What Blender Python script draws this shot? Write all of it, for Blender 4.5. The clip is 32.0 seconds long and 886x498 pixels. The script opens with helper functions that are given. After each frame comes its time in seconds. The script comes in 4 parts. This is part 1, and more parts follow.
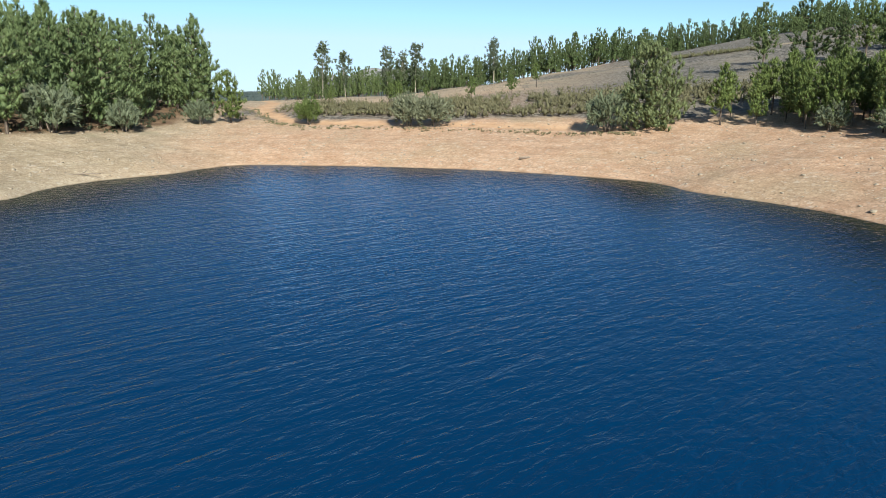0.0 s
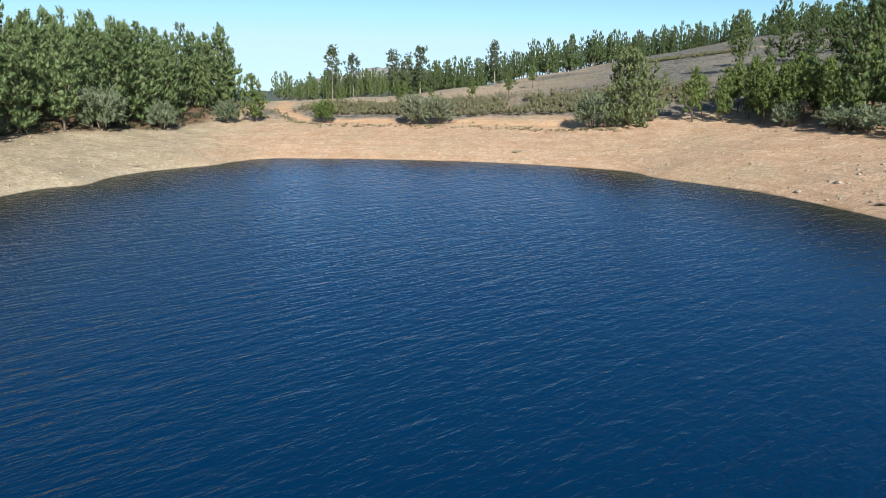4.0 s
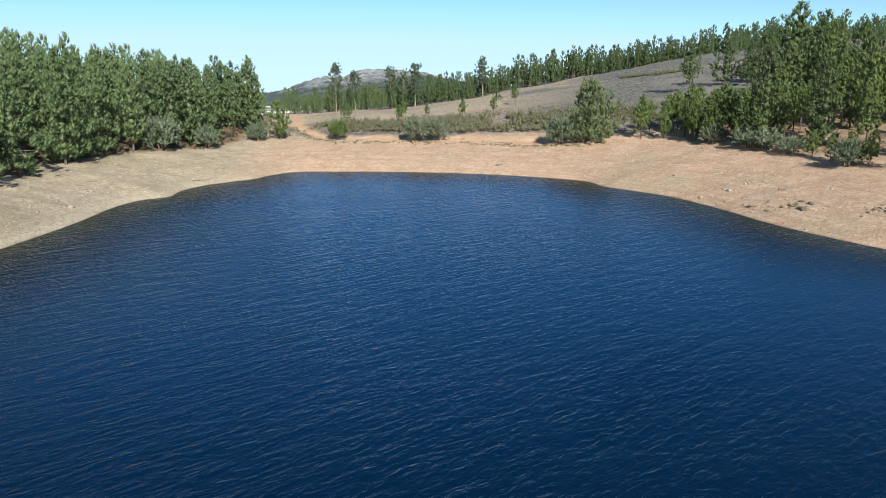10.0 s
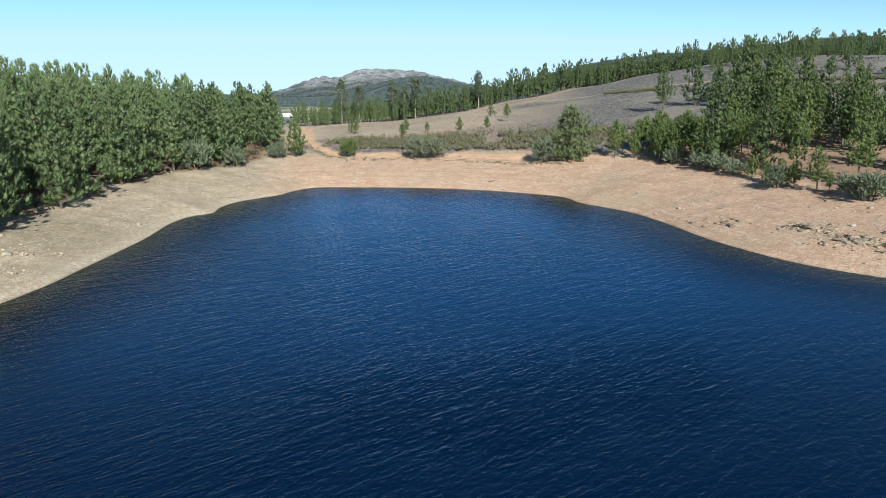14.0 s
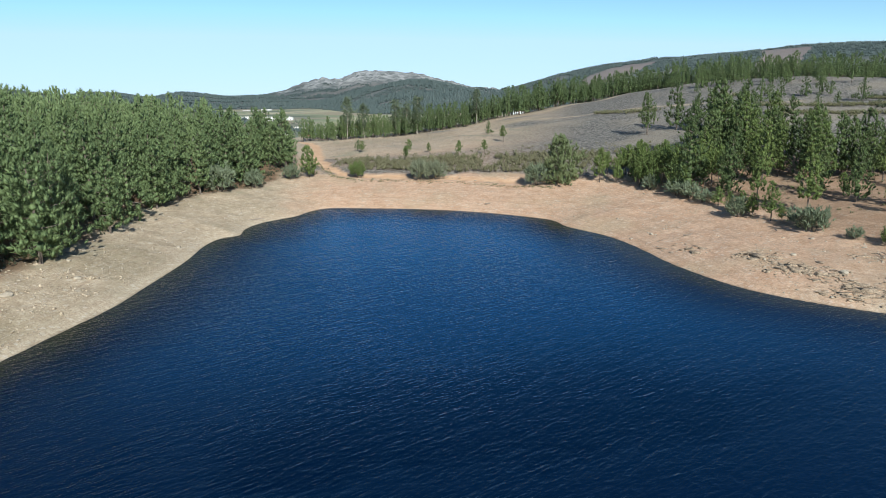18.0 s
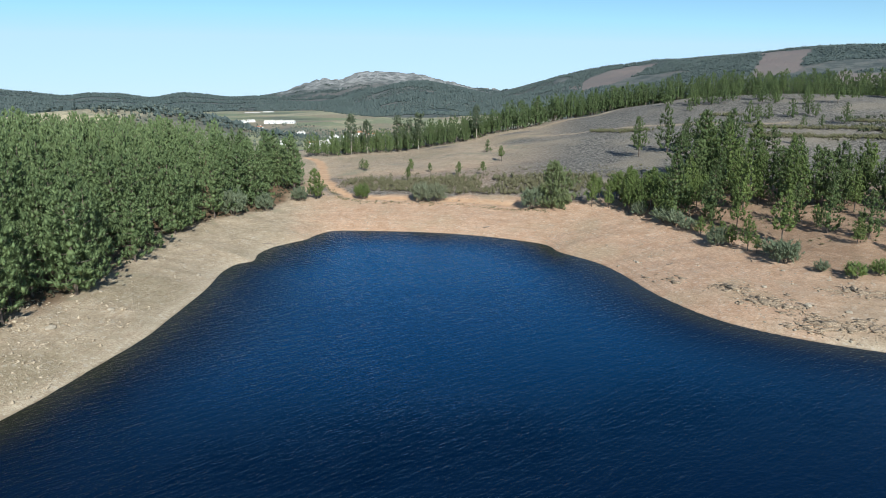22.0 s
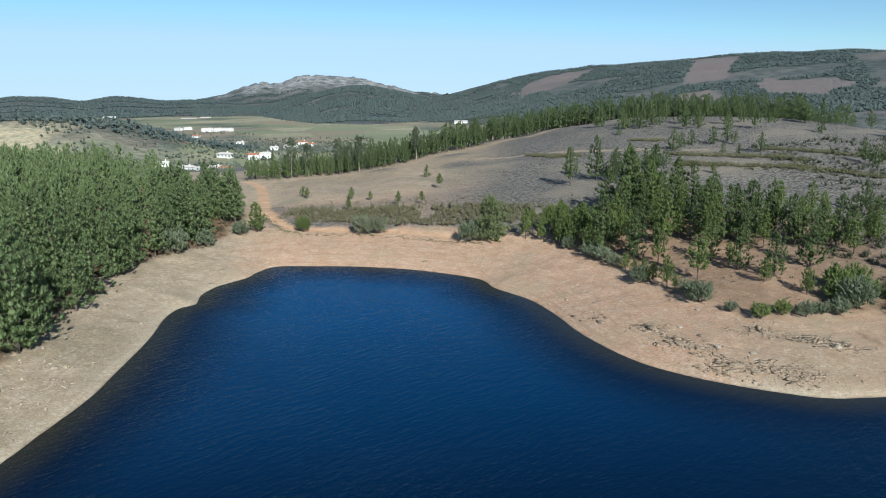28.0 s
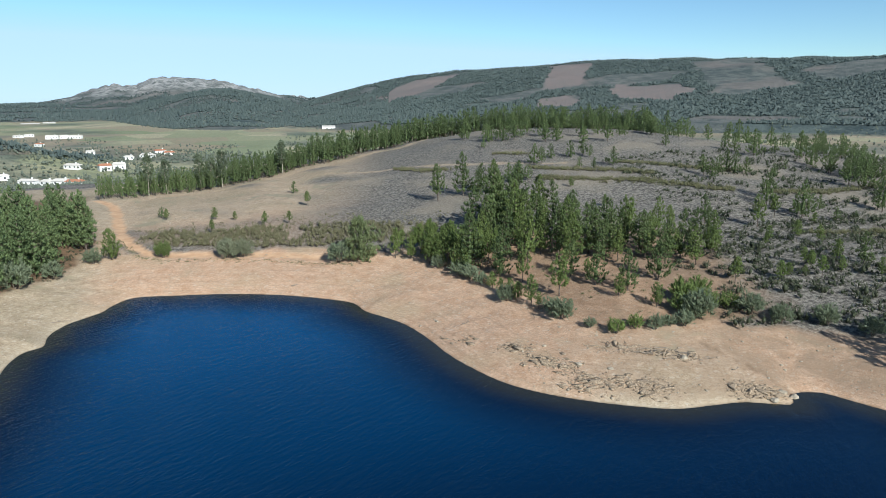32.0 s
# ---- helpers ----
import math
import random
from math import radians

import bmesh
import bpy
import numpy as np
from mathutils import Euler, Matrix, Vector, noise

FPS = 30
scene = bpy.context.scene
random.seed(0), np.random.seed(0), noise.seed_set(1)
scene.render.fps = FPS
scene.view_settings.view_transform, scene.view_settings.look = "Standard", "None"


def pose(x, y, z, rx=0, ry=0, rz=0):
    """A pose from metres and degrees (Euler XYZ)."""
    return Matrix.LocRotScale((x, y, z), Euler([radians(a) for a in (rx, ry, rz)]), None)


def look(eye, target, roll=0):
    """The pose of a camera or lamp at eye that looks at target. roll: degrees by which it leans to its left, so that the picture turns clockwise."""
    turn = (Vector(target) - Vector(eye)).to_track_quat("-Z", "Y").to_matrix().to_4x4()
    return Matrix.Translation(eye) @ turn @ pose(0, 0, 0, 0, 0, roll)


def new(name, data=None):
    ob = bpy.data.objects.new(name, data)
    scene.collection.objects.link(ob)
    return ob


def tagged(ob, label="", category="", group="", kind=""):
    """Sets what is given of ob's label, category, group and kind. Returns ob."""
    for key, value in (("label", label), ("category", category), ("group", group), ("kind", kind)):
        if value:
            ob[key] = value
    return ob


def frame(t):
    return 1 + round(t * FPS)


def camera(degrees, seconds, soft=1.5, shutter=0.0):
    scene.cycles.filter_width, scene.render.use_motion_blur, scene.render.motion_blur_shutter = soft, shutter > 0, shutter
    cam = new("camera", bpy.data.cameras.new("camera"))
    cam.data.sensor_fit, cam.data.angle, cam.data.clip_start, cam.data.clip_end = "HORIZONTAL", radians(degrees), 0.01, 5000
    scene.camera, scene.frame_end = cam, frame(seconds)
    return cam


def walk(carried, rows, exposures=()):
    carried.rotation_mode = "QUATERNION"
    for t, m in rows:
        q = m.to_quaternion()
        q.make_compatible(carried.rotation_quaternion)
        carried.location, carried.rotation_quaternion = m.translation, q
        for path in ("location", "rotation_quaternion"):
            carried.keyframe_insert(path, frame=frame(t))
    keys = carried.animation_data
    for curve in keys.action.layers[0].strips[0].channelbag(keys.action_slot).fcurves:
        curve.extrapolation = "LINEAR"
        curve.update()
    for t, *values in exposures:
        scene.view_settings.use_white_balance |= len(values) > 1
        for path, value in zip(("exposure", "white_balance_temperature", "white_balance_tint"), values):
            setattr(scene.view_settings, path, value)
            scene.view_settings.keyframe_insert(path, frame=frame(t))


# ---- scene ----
cam = camera(63.58, 32.0, soft=0.5)
# seconds; eye; degrees of turn to the left, look up, and lean
ROWS = [
    (0.0, 0.28, 0.42, 7.50, -0.22, -12.23, 0.13),
    (1.0, 0.23, -1.56, 7.53, -0.23, -12.25, 0.02),
    (2.0, 0.24, -4.01, 7.57, -0.23, -12.25, -0.12),
    (3.0, 0.31, -6.77, 7.62, -0.08, -12.28, -0.19),
    (4.0, 0.24, -9.83, 7.76, 0.07, -12.31, -0.06),
    (5.0, -0.06, -12.85, 8.12, -0.10, -12.31, -0.06),
    (6.0, -0.35, -15.79, 8.65, -0.36, -12.25, -0.31),
    (7.0, -0.43, -18.97, 9.24, -0.43, -12.24, -0.44),
    (8.0, -0.36, -22.41, 9.85, -0.43, -12.25, -0.52),
    (9.0, -0.36, -25.94, 10.50, -0.47, -12.27, -0.57),
    (10.0, -0.47, -29.48, 11.27, -0.57, -12.30, -0.56),
    (11.0, -0.59, -33.10, 12.17, -0.64, -12.32, -0.59),
    (12.0, -0.67, -36.85, 13.28, -0.68, -12.34, -0.69),
    (13.0, -0.73, -40.70, 14.53, -0.72, -12.40, -0.74),
    (14.0, -0.78, -44.50, 15.76, -0.71, -12.41, -0.69),
    (15.0, -0.83, -48.04, 16.98, -0.56, -12.42, -0.52),
    (16.0, -0.98, -51.14, 18.30, -0.61, -12.41, -0.43),
    (17.0, -1.18, -53.76, 19.70, -0.81, -12.34, -0.46),
    (18.0, -1.32, -55.98, 21.14, -0.85, -12.35, -0.44),
    (19.0, -1.37, -57.92, 22.60, -0.84, -12.38, -0.40),
    (20.0, -1.34, -59.64, 24.05, -0.80, -12.38, -0.38),
    (21.0, -1.32, -61.17, 25.49, -0.79, -12.39, -0.38),
    (22.0, -1.32, -62.62, 26.85, -0.78, -12.38, -0.37),
    (23.0, -1.29, -64.00, 28.14, -0.75, -12.32, -0.34),
    (24.0, -1.30, -65.15, 29.54, -0.67, -12.33, -0.31),
    (25.0, -1.30, -65.75, 30.70, -0.67, -12.35, -0.33),
    (26.0, -1.22, -66.05, 32.10, -1.05, -12.36, -0.34),
    (26.5, -1.12, -66.06, 32.70, -1.45, -12.34, -0.34),
    (27.0, -0.96, -66.07, 33.14, -2.55, -12.27, -0.36),
    (27.5, -0.76, -66.05, 33.55, -3.96, -12.24, -0.28),
    (28.0, -0.60, -66.02, 34.00, -5.40, -12.22, -0.29),
    (28.5, -0.46, -65.99, 34.48, -6.90, -12.22, -0.30),
    (29.0, -0.35, -65.95, 34.97, -8.40, -12.17, -0.25),
    (30.0, -0.16, -65.90, 35.91, -11.39, -12.07, -0.15),
    (30.5, -0.09, -65.87, 36.37, -12.92, -12.05, -0.13),
    (31.0, -0.02, -65.84, 36.81, -14.37, -12.05, -0.11),
    (31.5, 0.02, -65.80, 37.24, -15.47, -12.04, -0.08),
    (32.0, 0.05, -65.74, 37.65, -15.79, -12.04, -0.09),
]
walk(cam, [(t, pose(x, y, z, 90 + up, 0, turn) @ pose(0, 0, 0, 0, 0, lean)) for t, x, y, z, turn, up, lean in ROWS],
     [(0.0, 0.14, 6350, 2), (13.0, 0.1, 5950, 2), (24.0, -0.08, 5850, 2), (28.5, -0.15, 5800, 2), (32.0, -0.02, 5850, 2)])

# ---- sky and sun ----
SUN_UP, SUN_TURN = 31.0, 166.0  # height, and the direction that the light comes from (0 is +y, 90 is +x)
world = bpy.data.worlds.new("sky")
scene.world = world
world.use_nodes = True
wn, wl = world.node_tree.nodes, world.node_tree.links
sky = wn.new("ShaderNodeTexSky")
sky.sky_type, sky.sun_disc = "NISHITA", False
sky.sun_elevation, sky.sun_rotation = radians(SUN_UP), radians(SUN_TURN)
sky.altitude, sky.air_density, sky.dust_density, sky.ozone_density = 1500, 0.95, 0.0, 1.5
cool = wn.new("ShaderNodeMix")
cool.data_type, cool.blend_type = "RGBA", "MULTIPLY"
cool.inputs[0].default_value = 1.0
cool.inputs[7].default_value = (0.88, 1.00, 1.05, 1)
wl.new(sky.outputs[0], cool.inputs[6])
pale = wn.new("ShaderNodeMix")  # evens the brightest part of the clear sky, near the horizon
pale.data_type, pale.blend_type = "RGBA", "DARKEN"
pale.inputs[0].default_value = 0.85
pale.inputs[7].default_value = (5.7, 7.4, 9.9, 1)
wl.new(cool.outputs[2], pale.inputs[6])
wl.new(pale.outputs[2], wn["Background"].inputs[0])
wn["Background"].inputs[1].default_value = 0.11
lamp = bpy.data.lights.new("sun", "SUN")
lamp.energy, lamp.angle, lamp.color = 7.3, radians(0.55), (1.0, 0.95, 0.88)
sun_from = Vector((math.sin(radians(SUN_TURN)) * math.cos(radians(SUN_UP)), math.cos(radians(SUN_TURN)) * math.cos(radians(SUN_UP)), math.sin(radians(SUN_UP))))
new("sun", lamp).matrix_world = look(sun_from * 100, (0, 0, 0))

# ---- materials ----
class Mat:
    """A node material under construction."""

    def __init__(self, name, rough=0.8, metal=0.0):
        self.m = bpy.data.materials.new(name)
        self.m.use_nodes = True
        self.n, self.l = self.m.node_tree.nodes, self.m.node_tree.links
        self.b = self.n["Principled BSDF"]
        self.b.inputs["Roughness"].default_value = rough
        self.b.inputs["Metallic"].default_value = metal
        self.b.inputs["Specular IOR Level"].default_value = 0.25
        self.where = self.n.new("ShaderNodeNewGeometry").outputs["Position"]

    def link(self, a, b):
        self.l.new(a, b)

    def put(self, socket, v):
        if hasattr(v, "links"):
            self.l.new(v, socket)
        elif isinstance(v, tuple):
            socket.default_value = (*v, 1.0)[:4] if len(socket.default_value) == 4 else v
        else:
            socket.default_value = v

    def noise(self, scale, detail=4, rough=0.55, stretch=(1, 1, 1), at=None, warp=0.0):
        mp = self.n.new("ShaderNodeMapping")
        mp.inputs["Scale"].default_value = stretch
        self.link(at or self.where, mp.inputs["Vector"])
        t = self.n.new("ShaderNodeTexNoise")
        t.inputs["Scale"].default_value, t.inputs["Detail"].default_value, t.inputs["Roughness"].default_value = scale, detail, rough
        t.inputs["Distortion"].default_value = warp
        self.link(mp.outputs[0], t.inputs["Vector"])
        return t.outputs["Fac"]

    def cells(self, scale, feature="F1", out="Distance", at=None):
        t = self.n.new("ShaderNodeTexVoronoi")
        t.feature = feature
        t.inputs["Scale"].default_value = scale
        self.link(at or self.where, t.inputs["Vector"])
        return t.outputs[out]

    def ramp(self, v, lo, hi, a=0.0, b=1.0):
        r = self.n.new("ShaderNodeMapRange")
        r.interpolation_type = "SMOOTHSTEP"
        self.link(v, r.inputs["Value"])
        for key, value in (("From Min", lo), ("From Max", hi), ("To Min", a), ("To Max", b)):
            r.inputs[key].default_value = value
        return r.outputs["Result"]

    def math(self, op, a, b=0.0):
        q = self.n.new("ShaderNodeMath")
        q.operation = op
        self.put(q.inputs[0], a)
        self.put(q.inputs[1], b)
        return q.outputs[0]

    def mix(self, f, a, b, kind="MIX"):
        q = self.n.new("ShaderNodeMix")
        q.data_type, q.blend_type = "RGBA", kind
        self.put(q.inputs[0], f)
        self.put(q.inputs[6], a)
        self.put(q.inputs[7], b)
        return q.outputs[2]

    def attr(self, name):
        a = self.n.new("ShaderNodeAttribute")
        a.attribute_name = name
        return a.outputs["Fac"]

    def each(self):
        return self.n.new("ShaderNodeObjectInfo").outputs["Random"]

    def island(self):
        return self.n.new("ShaderNodeNewGeometry").outputs["Random Per Island"]

    def bump(self, v, strength, distance):
        q = self.n.new("ShaderNodeBump")
        q.inputs["Strength"].default_value, q.inputs["Distance"].default_value = strength, distance
        self.link(v, q.inputs["Height"])
        self.link(q.outputs[0], self.b.inputs["Normal"])
        return q

    def colour(self, v):
        self.put(self.b.inputs["Base Color"], v)
        return self.m


def foliage(name, dark, light, alt, rough=0.6, through_light=0.18):
    """Leaves or needles: two greens by clump, a third by plant, with some light passing through."""
    k = Mat(name, rough)
    c = k.mix(k.ramp(k.island(), 0.0, 1.0, 0.32, 0.78), dark, light)
    c = k.mix(k.ramp(k.each(), 0.0, 1.0, 0.0, 0.65), c, alt)
    c = k.mix(k.ramp(k.noise(0.2, 2), 0.35, 0.65, 0.0, 0.6), c, alt)
    c = k.mix(k.ramp(k.math("FRACT", k.math("MULTIPLY", k.each(), 7.3)), 0.0, 1.0, 0.0, 0.45), c, dark)
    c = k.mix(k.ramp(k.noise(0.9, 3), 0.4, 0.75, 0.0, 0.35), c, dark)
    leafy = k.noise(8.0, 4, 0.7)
    # hollows of the leaf bump darkened: shade between leaves put into the colour
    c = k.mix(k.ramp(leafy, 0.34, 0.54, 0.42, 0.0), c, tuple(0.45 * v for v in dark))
    k.bump(leafy, 0.3, 0.06)
    k.colour(c)
    t = k.n.new("ShaderNodeBsdfTranslucent")
    k.link(c, t.inputs["Color"])
    mix = k.n.new("ShaderNodeMixShader")
    mix.inputs[0].default_value = through_light
    k.link(k.b.outputs[0], mix.inputs[1])
    k.link(t.outputs[0], mix.inputs[2])
    k.link(mix.outputs[0], k.n["Material Output"].inputs["Surface"])
    return k.m


def bark_material(name, dark, light):
    k = Mat(name, 0.9)
    f = k.noise(6, 5, 0.65, (1, 1, 0.25))
    k.bump(f, 0.8, 0.04)
    return k.colour(k.mix(k.ramp(f, 0.35, 0.7), dark, light))


def plain(name, colour, rough=0.7, vary=0.25, scale=1.5):
    k = Mat(name, rough)
    f = k.noise(scale, 5)
    return k.colour(k.mix(k.ramp(f, 0.3, 0.7, 0, vary), colour, tuple(0.55 * v for v in colour)))


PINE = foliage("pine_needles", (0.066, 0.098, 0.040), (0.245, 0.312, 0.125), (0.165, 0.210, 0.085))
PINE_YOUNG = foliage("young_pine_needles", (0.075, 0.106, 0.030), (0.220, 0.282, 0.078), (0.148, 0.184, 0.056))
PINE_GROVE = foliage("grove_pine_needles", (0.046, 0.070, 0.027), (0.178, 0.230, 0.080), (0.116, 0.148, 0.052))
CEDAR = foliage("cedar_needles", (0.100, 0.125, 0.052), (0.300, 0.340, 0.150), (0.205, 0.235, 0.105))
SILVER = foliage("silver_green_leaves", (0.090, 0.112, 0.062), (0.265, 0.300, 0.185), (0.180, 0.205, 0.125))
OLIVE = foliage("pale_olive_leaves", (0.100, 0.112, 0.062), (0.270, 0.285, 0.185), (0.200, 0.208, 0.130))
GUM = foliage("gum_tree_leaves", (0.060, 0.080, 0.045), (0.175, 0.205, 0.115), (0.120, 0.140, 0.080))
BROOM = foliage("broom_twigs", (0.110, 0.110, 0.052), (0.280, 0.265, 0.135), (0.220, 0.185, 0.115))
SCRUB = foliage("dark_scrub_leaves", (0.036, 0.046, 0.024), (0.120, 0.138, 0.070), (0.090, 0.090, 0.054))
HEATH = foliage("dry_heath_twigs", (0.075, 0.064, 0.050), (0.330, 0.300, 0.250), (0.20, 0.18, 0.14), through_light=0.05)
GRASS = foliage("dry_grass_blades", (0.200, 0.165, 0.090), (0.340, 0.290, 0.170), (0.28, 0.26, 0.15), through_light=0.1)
# bluish greens: distance haze put into the leaf colour
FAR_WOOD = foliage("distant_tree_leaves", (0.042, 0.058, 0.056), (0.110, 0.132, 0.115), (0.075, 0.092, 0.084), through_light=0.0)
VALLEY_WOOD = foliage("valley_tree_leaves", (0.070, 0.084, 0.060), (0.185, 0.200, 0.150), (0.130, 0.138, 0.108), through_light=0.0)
BARK = bark_material("pine_bark", (0.055, 0.042, 0.034), (0.20, 0.155, 0.120))
BARK_PALE = bark_material("gum_bark", (0.20, 0.17, 0.13), (0.42, 0.37, 0.30))
ROOF_PALE = plain("pale_roof", (0.62, 0.56, 0.50), 0.85, 0.3, 2.0)
WHITEWASH = plain("whitewashed_wall", (0.70, 0.68, 0.65), 0.85, 0.12, 0.6)
ROOF_TILE = plain("clay_roof_tile", (0.42, 0.19, 0.11), 0.85, 0.5, 2.0)
DARK_GLASS = plain("dark_window_glass", (0.03, 0.035, 0.04), 0.15, 0.1)
STONE = plain("granite_stone", (0.36, 0.30, 0.225), 0.9, 0.6, 3.0)
WOOD_GREY = plain("weathered_wood", (0.25, 0.20, 0.155), 0.9, 0.6, 5.0)
CLOD_PALE = bark_material("pale_earth_clod", (0.20, 0.155, 0.105), (0.50, 0.405, 0.29))
CLOD = bark_material("dry_mud_clod", (0.17, 0.125, 0.085), (0.42, 0.32, 0.22))


def ground_material():
    k = Mat("ground_soil", 0.95)
    shore, track, wood, heath, warm, grass = (k.attr(v) for v in ("shore", "track", "wood", "heath", "warm", "grass"))
    big, mid, fine = k.noise(0.06, 5), k.noise(0.5, 6, 0.6), k.noise(5, 5, 0.65)
    # bank: grey-tan shingle on one side, warm orange soil on the other
    tan = k.mix(k.ramp(mid, 0.3, 0.7), (0.39, 0.305, 0.205), (0.57, 0.460, 0.325))
    tan = k.mix(k.ramp(big, 0.45, 0.65, 0, 0.5), tan, (0.27, 0.225, 0.135))
    orange = k.mix(k.ramp(mid, 0.3, 0.7), (0.49, 0.305, 0.190), (0.645, 0.440, 0.300))
    orange = k.mix(k.ramp(big, 0.5, 0.68, 0, 0.6), orange, (0.47, 0.365, 0.235))
    soil = k.mix(warm, tan, orange)
    # old water lines that follow the shore
    at = k.n.new("ShaderNodeCombineXYZ")
    k.link(shore, at.inputs[0])
    lines = k.noise(1.1, 5, 0.7, at=at.outputs[0])
    soil = k.mix(k.ramp(k.math("ADD", lines, k.math("MULTIPLY", k.math("SUBTRACT", mid, 0.5), 0.5)), 0.48, 0.68, 0, 0.42), soil, (0.28, 0.185, 0.115))
    # pale washed shingle by the water on the grey side
    strip = k.math("MULTIPLY", k.ramp(k.math("ADD", shore, k.math("MULTIPLY", mid, 3.0)), 1.8, 4.2, 0.7, 0.0), k.math("SUBTRACT", 1.0, warm))
    soil = k.mix(strip, soil, (0.57, 0.465, 0.335))
    # shingle
    pebble = k.cells(2.6)
    stones = k.math("MULTIPLY", k.ramp(pebble, 0.14, 0.22, 1, 0), k.ramp(k.noise(0.16, 4), 0.42, 0.62))
    soil = k.mix(k.math("MULTIPLY", stones, 0.6), soil, (0.58, 0.51, 0.41))
    soil = k.mix(k.ramp(fine, 0.48, 0.66, 0, 0.55), soil, (0.22, 0.15, 0.095))
    for size, amount in ((2.6, 0.30), (8.0, 0.34)):
        grit = k.n.new("ShaderNodeSeparateColor")
        k.link(k.cells(size, out="Color"), grit.inputs[0])
        tone = k.mix(k.ramp(grit.outputs[0], 0.15, 0.95), (0.55, 0.48, 0.42), (1.0, 1.0, 1.0))
        soil = k.mix(amount, soil, k.mix(1.0, soil, tone, "MULTIPLY"))
        soil = k.mix(k.math("MULTIPLY", k.ramp(grit.outputs[1], 0.93, 0.97), amount), soil, (0.62, 0.56, 0.47))
    # brown loam on the near point of the bank
    soil = k.mix(k.math("MULTIPLY", k.attr("loam"), k.ramp(k.noise(0.22, 5, 0.6, warp=0.8), 0.32, 0.62, 0.25, 0.9)), soil, (0.25, 0.175, 0.115))
    # green-grey weed patches drying on the bank
    soil = k.mix(k.math("MULTIPLY", k.ramp(k.noise(0.11, 5, warp=1.0), 0.56, 0.68), grass), soil, (0.30, 0.252, 0.165))
    # burnt heath and dry grass on the hill
    h = k.mix(k.ramp(k.noise(1.5, 6, 0.72), 0.40, 0.60), (0.060, 0.053, 0.046), (0.265, 0.238, 0.200))
    h = k.mix(k.ramp(k.noise(0.045, 5), 0.50, 0.64, 0, 0.7), h, (0.27, 0.225, 0.17))
    h = k.mix(k.ramp(fine, 0.45, 0.62, 0, 0.6), h, (0.085, 0.07, 0.06))
    soil = k.mix(heath, soil, h)
    w = k.mix(k.ramp(mid, 0.35, 0.7), (0.13, 0.078, 0.046), (0.25, 0.155, 0.09))
    w = k.mix(k.ramp(fine, 0.4, 0.7, 0, 0.7), w, (0.085, 0.06, 0.035))
    soil = k.mix(wood, soil, w)
    r = k.mix(k.ramp(mid, 0.3, 0.7), (0.46, 0.275, 0.155), (0.57, 0.37, 0.225))
    soil = k.mix(track, soil, r)
    wet = k.ramp(k.math("ADD", shore, k.math("MULTIPLY", mid, 0.6)), 0.2, 0.6, 0.55, 0.0)
    soil = k.mix(wet, soil, (0.105, 0.07, 0.04))
    k.bump(k.math("ADD", k.math("MULTIPLY", fine, 0.5), k.math("ADD", mid, k.math("MULTIPLY", stones, 0.6))), 0.75, 0.25)
    return k.colour(soil)


def far_material():
    """Distant slopes: scrub, woods, bare cuttings, ploughed fields and granite."""
    k = Mat("distant_land", 0.95)
    wood, rock, field = k.attr("wood"), k.attr("rock"), k.attr("field")
    a, b = k.noise(0.0045, 6, 0.62, warp=0.6), k.noise(0.03, 5, 0.7)
    # scrub and wood tones are blued, with distance haze put into the colour
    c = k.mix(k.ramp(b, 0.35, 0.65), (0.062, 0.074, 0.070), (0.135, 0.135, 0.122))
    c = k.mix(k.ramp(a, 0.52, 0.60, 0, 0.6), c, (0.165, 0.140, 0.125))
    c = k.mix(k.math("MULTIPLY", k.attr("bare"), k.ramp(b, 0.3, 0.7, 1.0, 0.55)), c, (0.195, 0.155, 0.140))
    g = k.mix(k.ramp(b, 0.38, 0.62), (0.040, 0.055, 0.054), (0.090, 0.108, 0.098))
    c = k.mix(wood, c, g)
    r = k.mix(k.ramp(k.noise(0.03, 8, 0.75), 0.40, 0.60), (0.115, 0.122, 0.115), (0.36, 0.345, 0.325))
    c = k.mix(rock, c, r)
    cell = k.n.new("ShaderNodeSeparateColor")
    k.link(k.cells(0.011, out="Color"), cell.inputs[0])
    f = k.mix(cell.outputs[0], (0.20, 0.23, 0.12), (0.46, 0.38, 0.25))
    f = k.mix(k.ramp(cell.outputs[1], 0.55, 0.6, 0, 0.8), f, (0.30, 0.225, 0.155))
    f = k.mix(k.ramp(k.noise(0.2, 4), 0.4, 0.7, 0, 0.5), f, (0.16, 0.15, 0.095))
    f = k.mix(k.ramp(k.noise(0.09, 5, 0.7), 0.45, 0.62, 0, 0.45), f, (0.24, 0.25, 0.16))
    c = k.mix(field, c, f)
    k.bump(k.math("ADD", b, k.noise(0.12, 4, 0.7)), 0.8, 4.0)
    return k.colour(c)


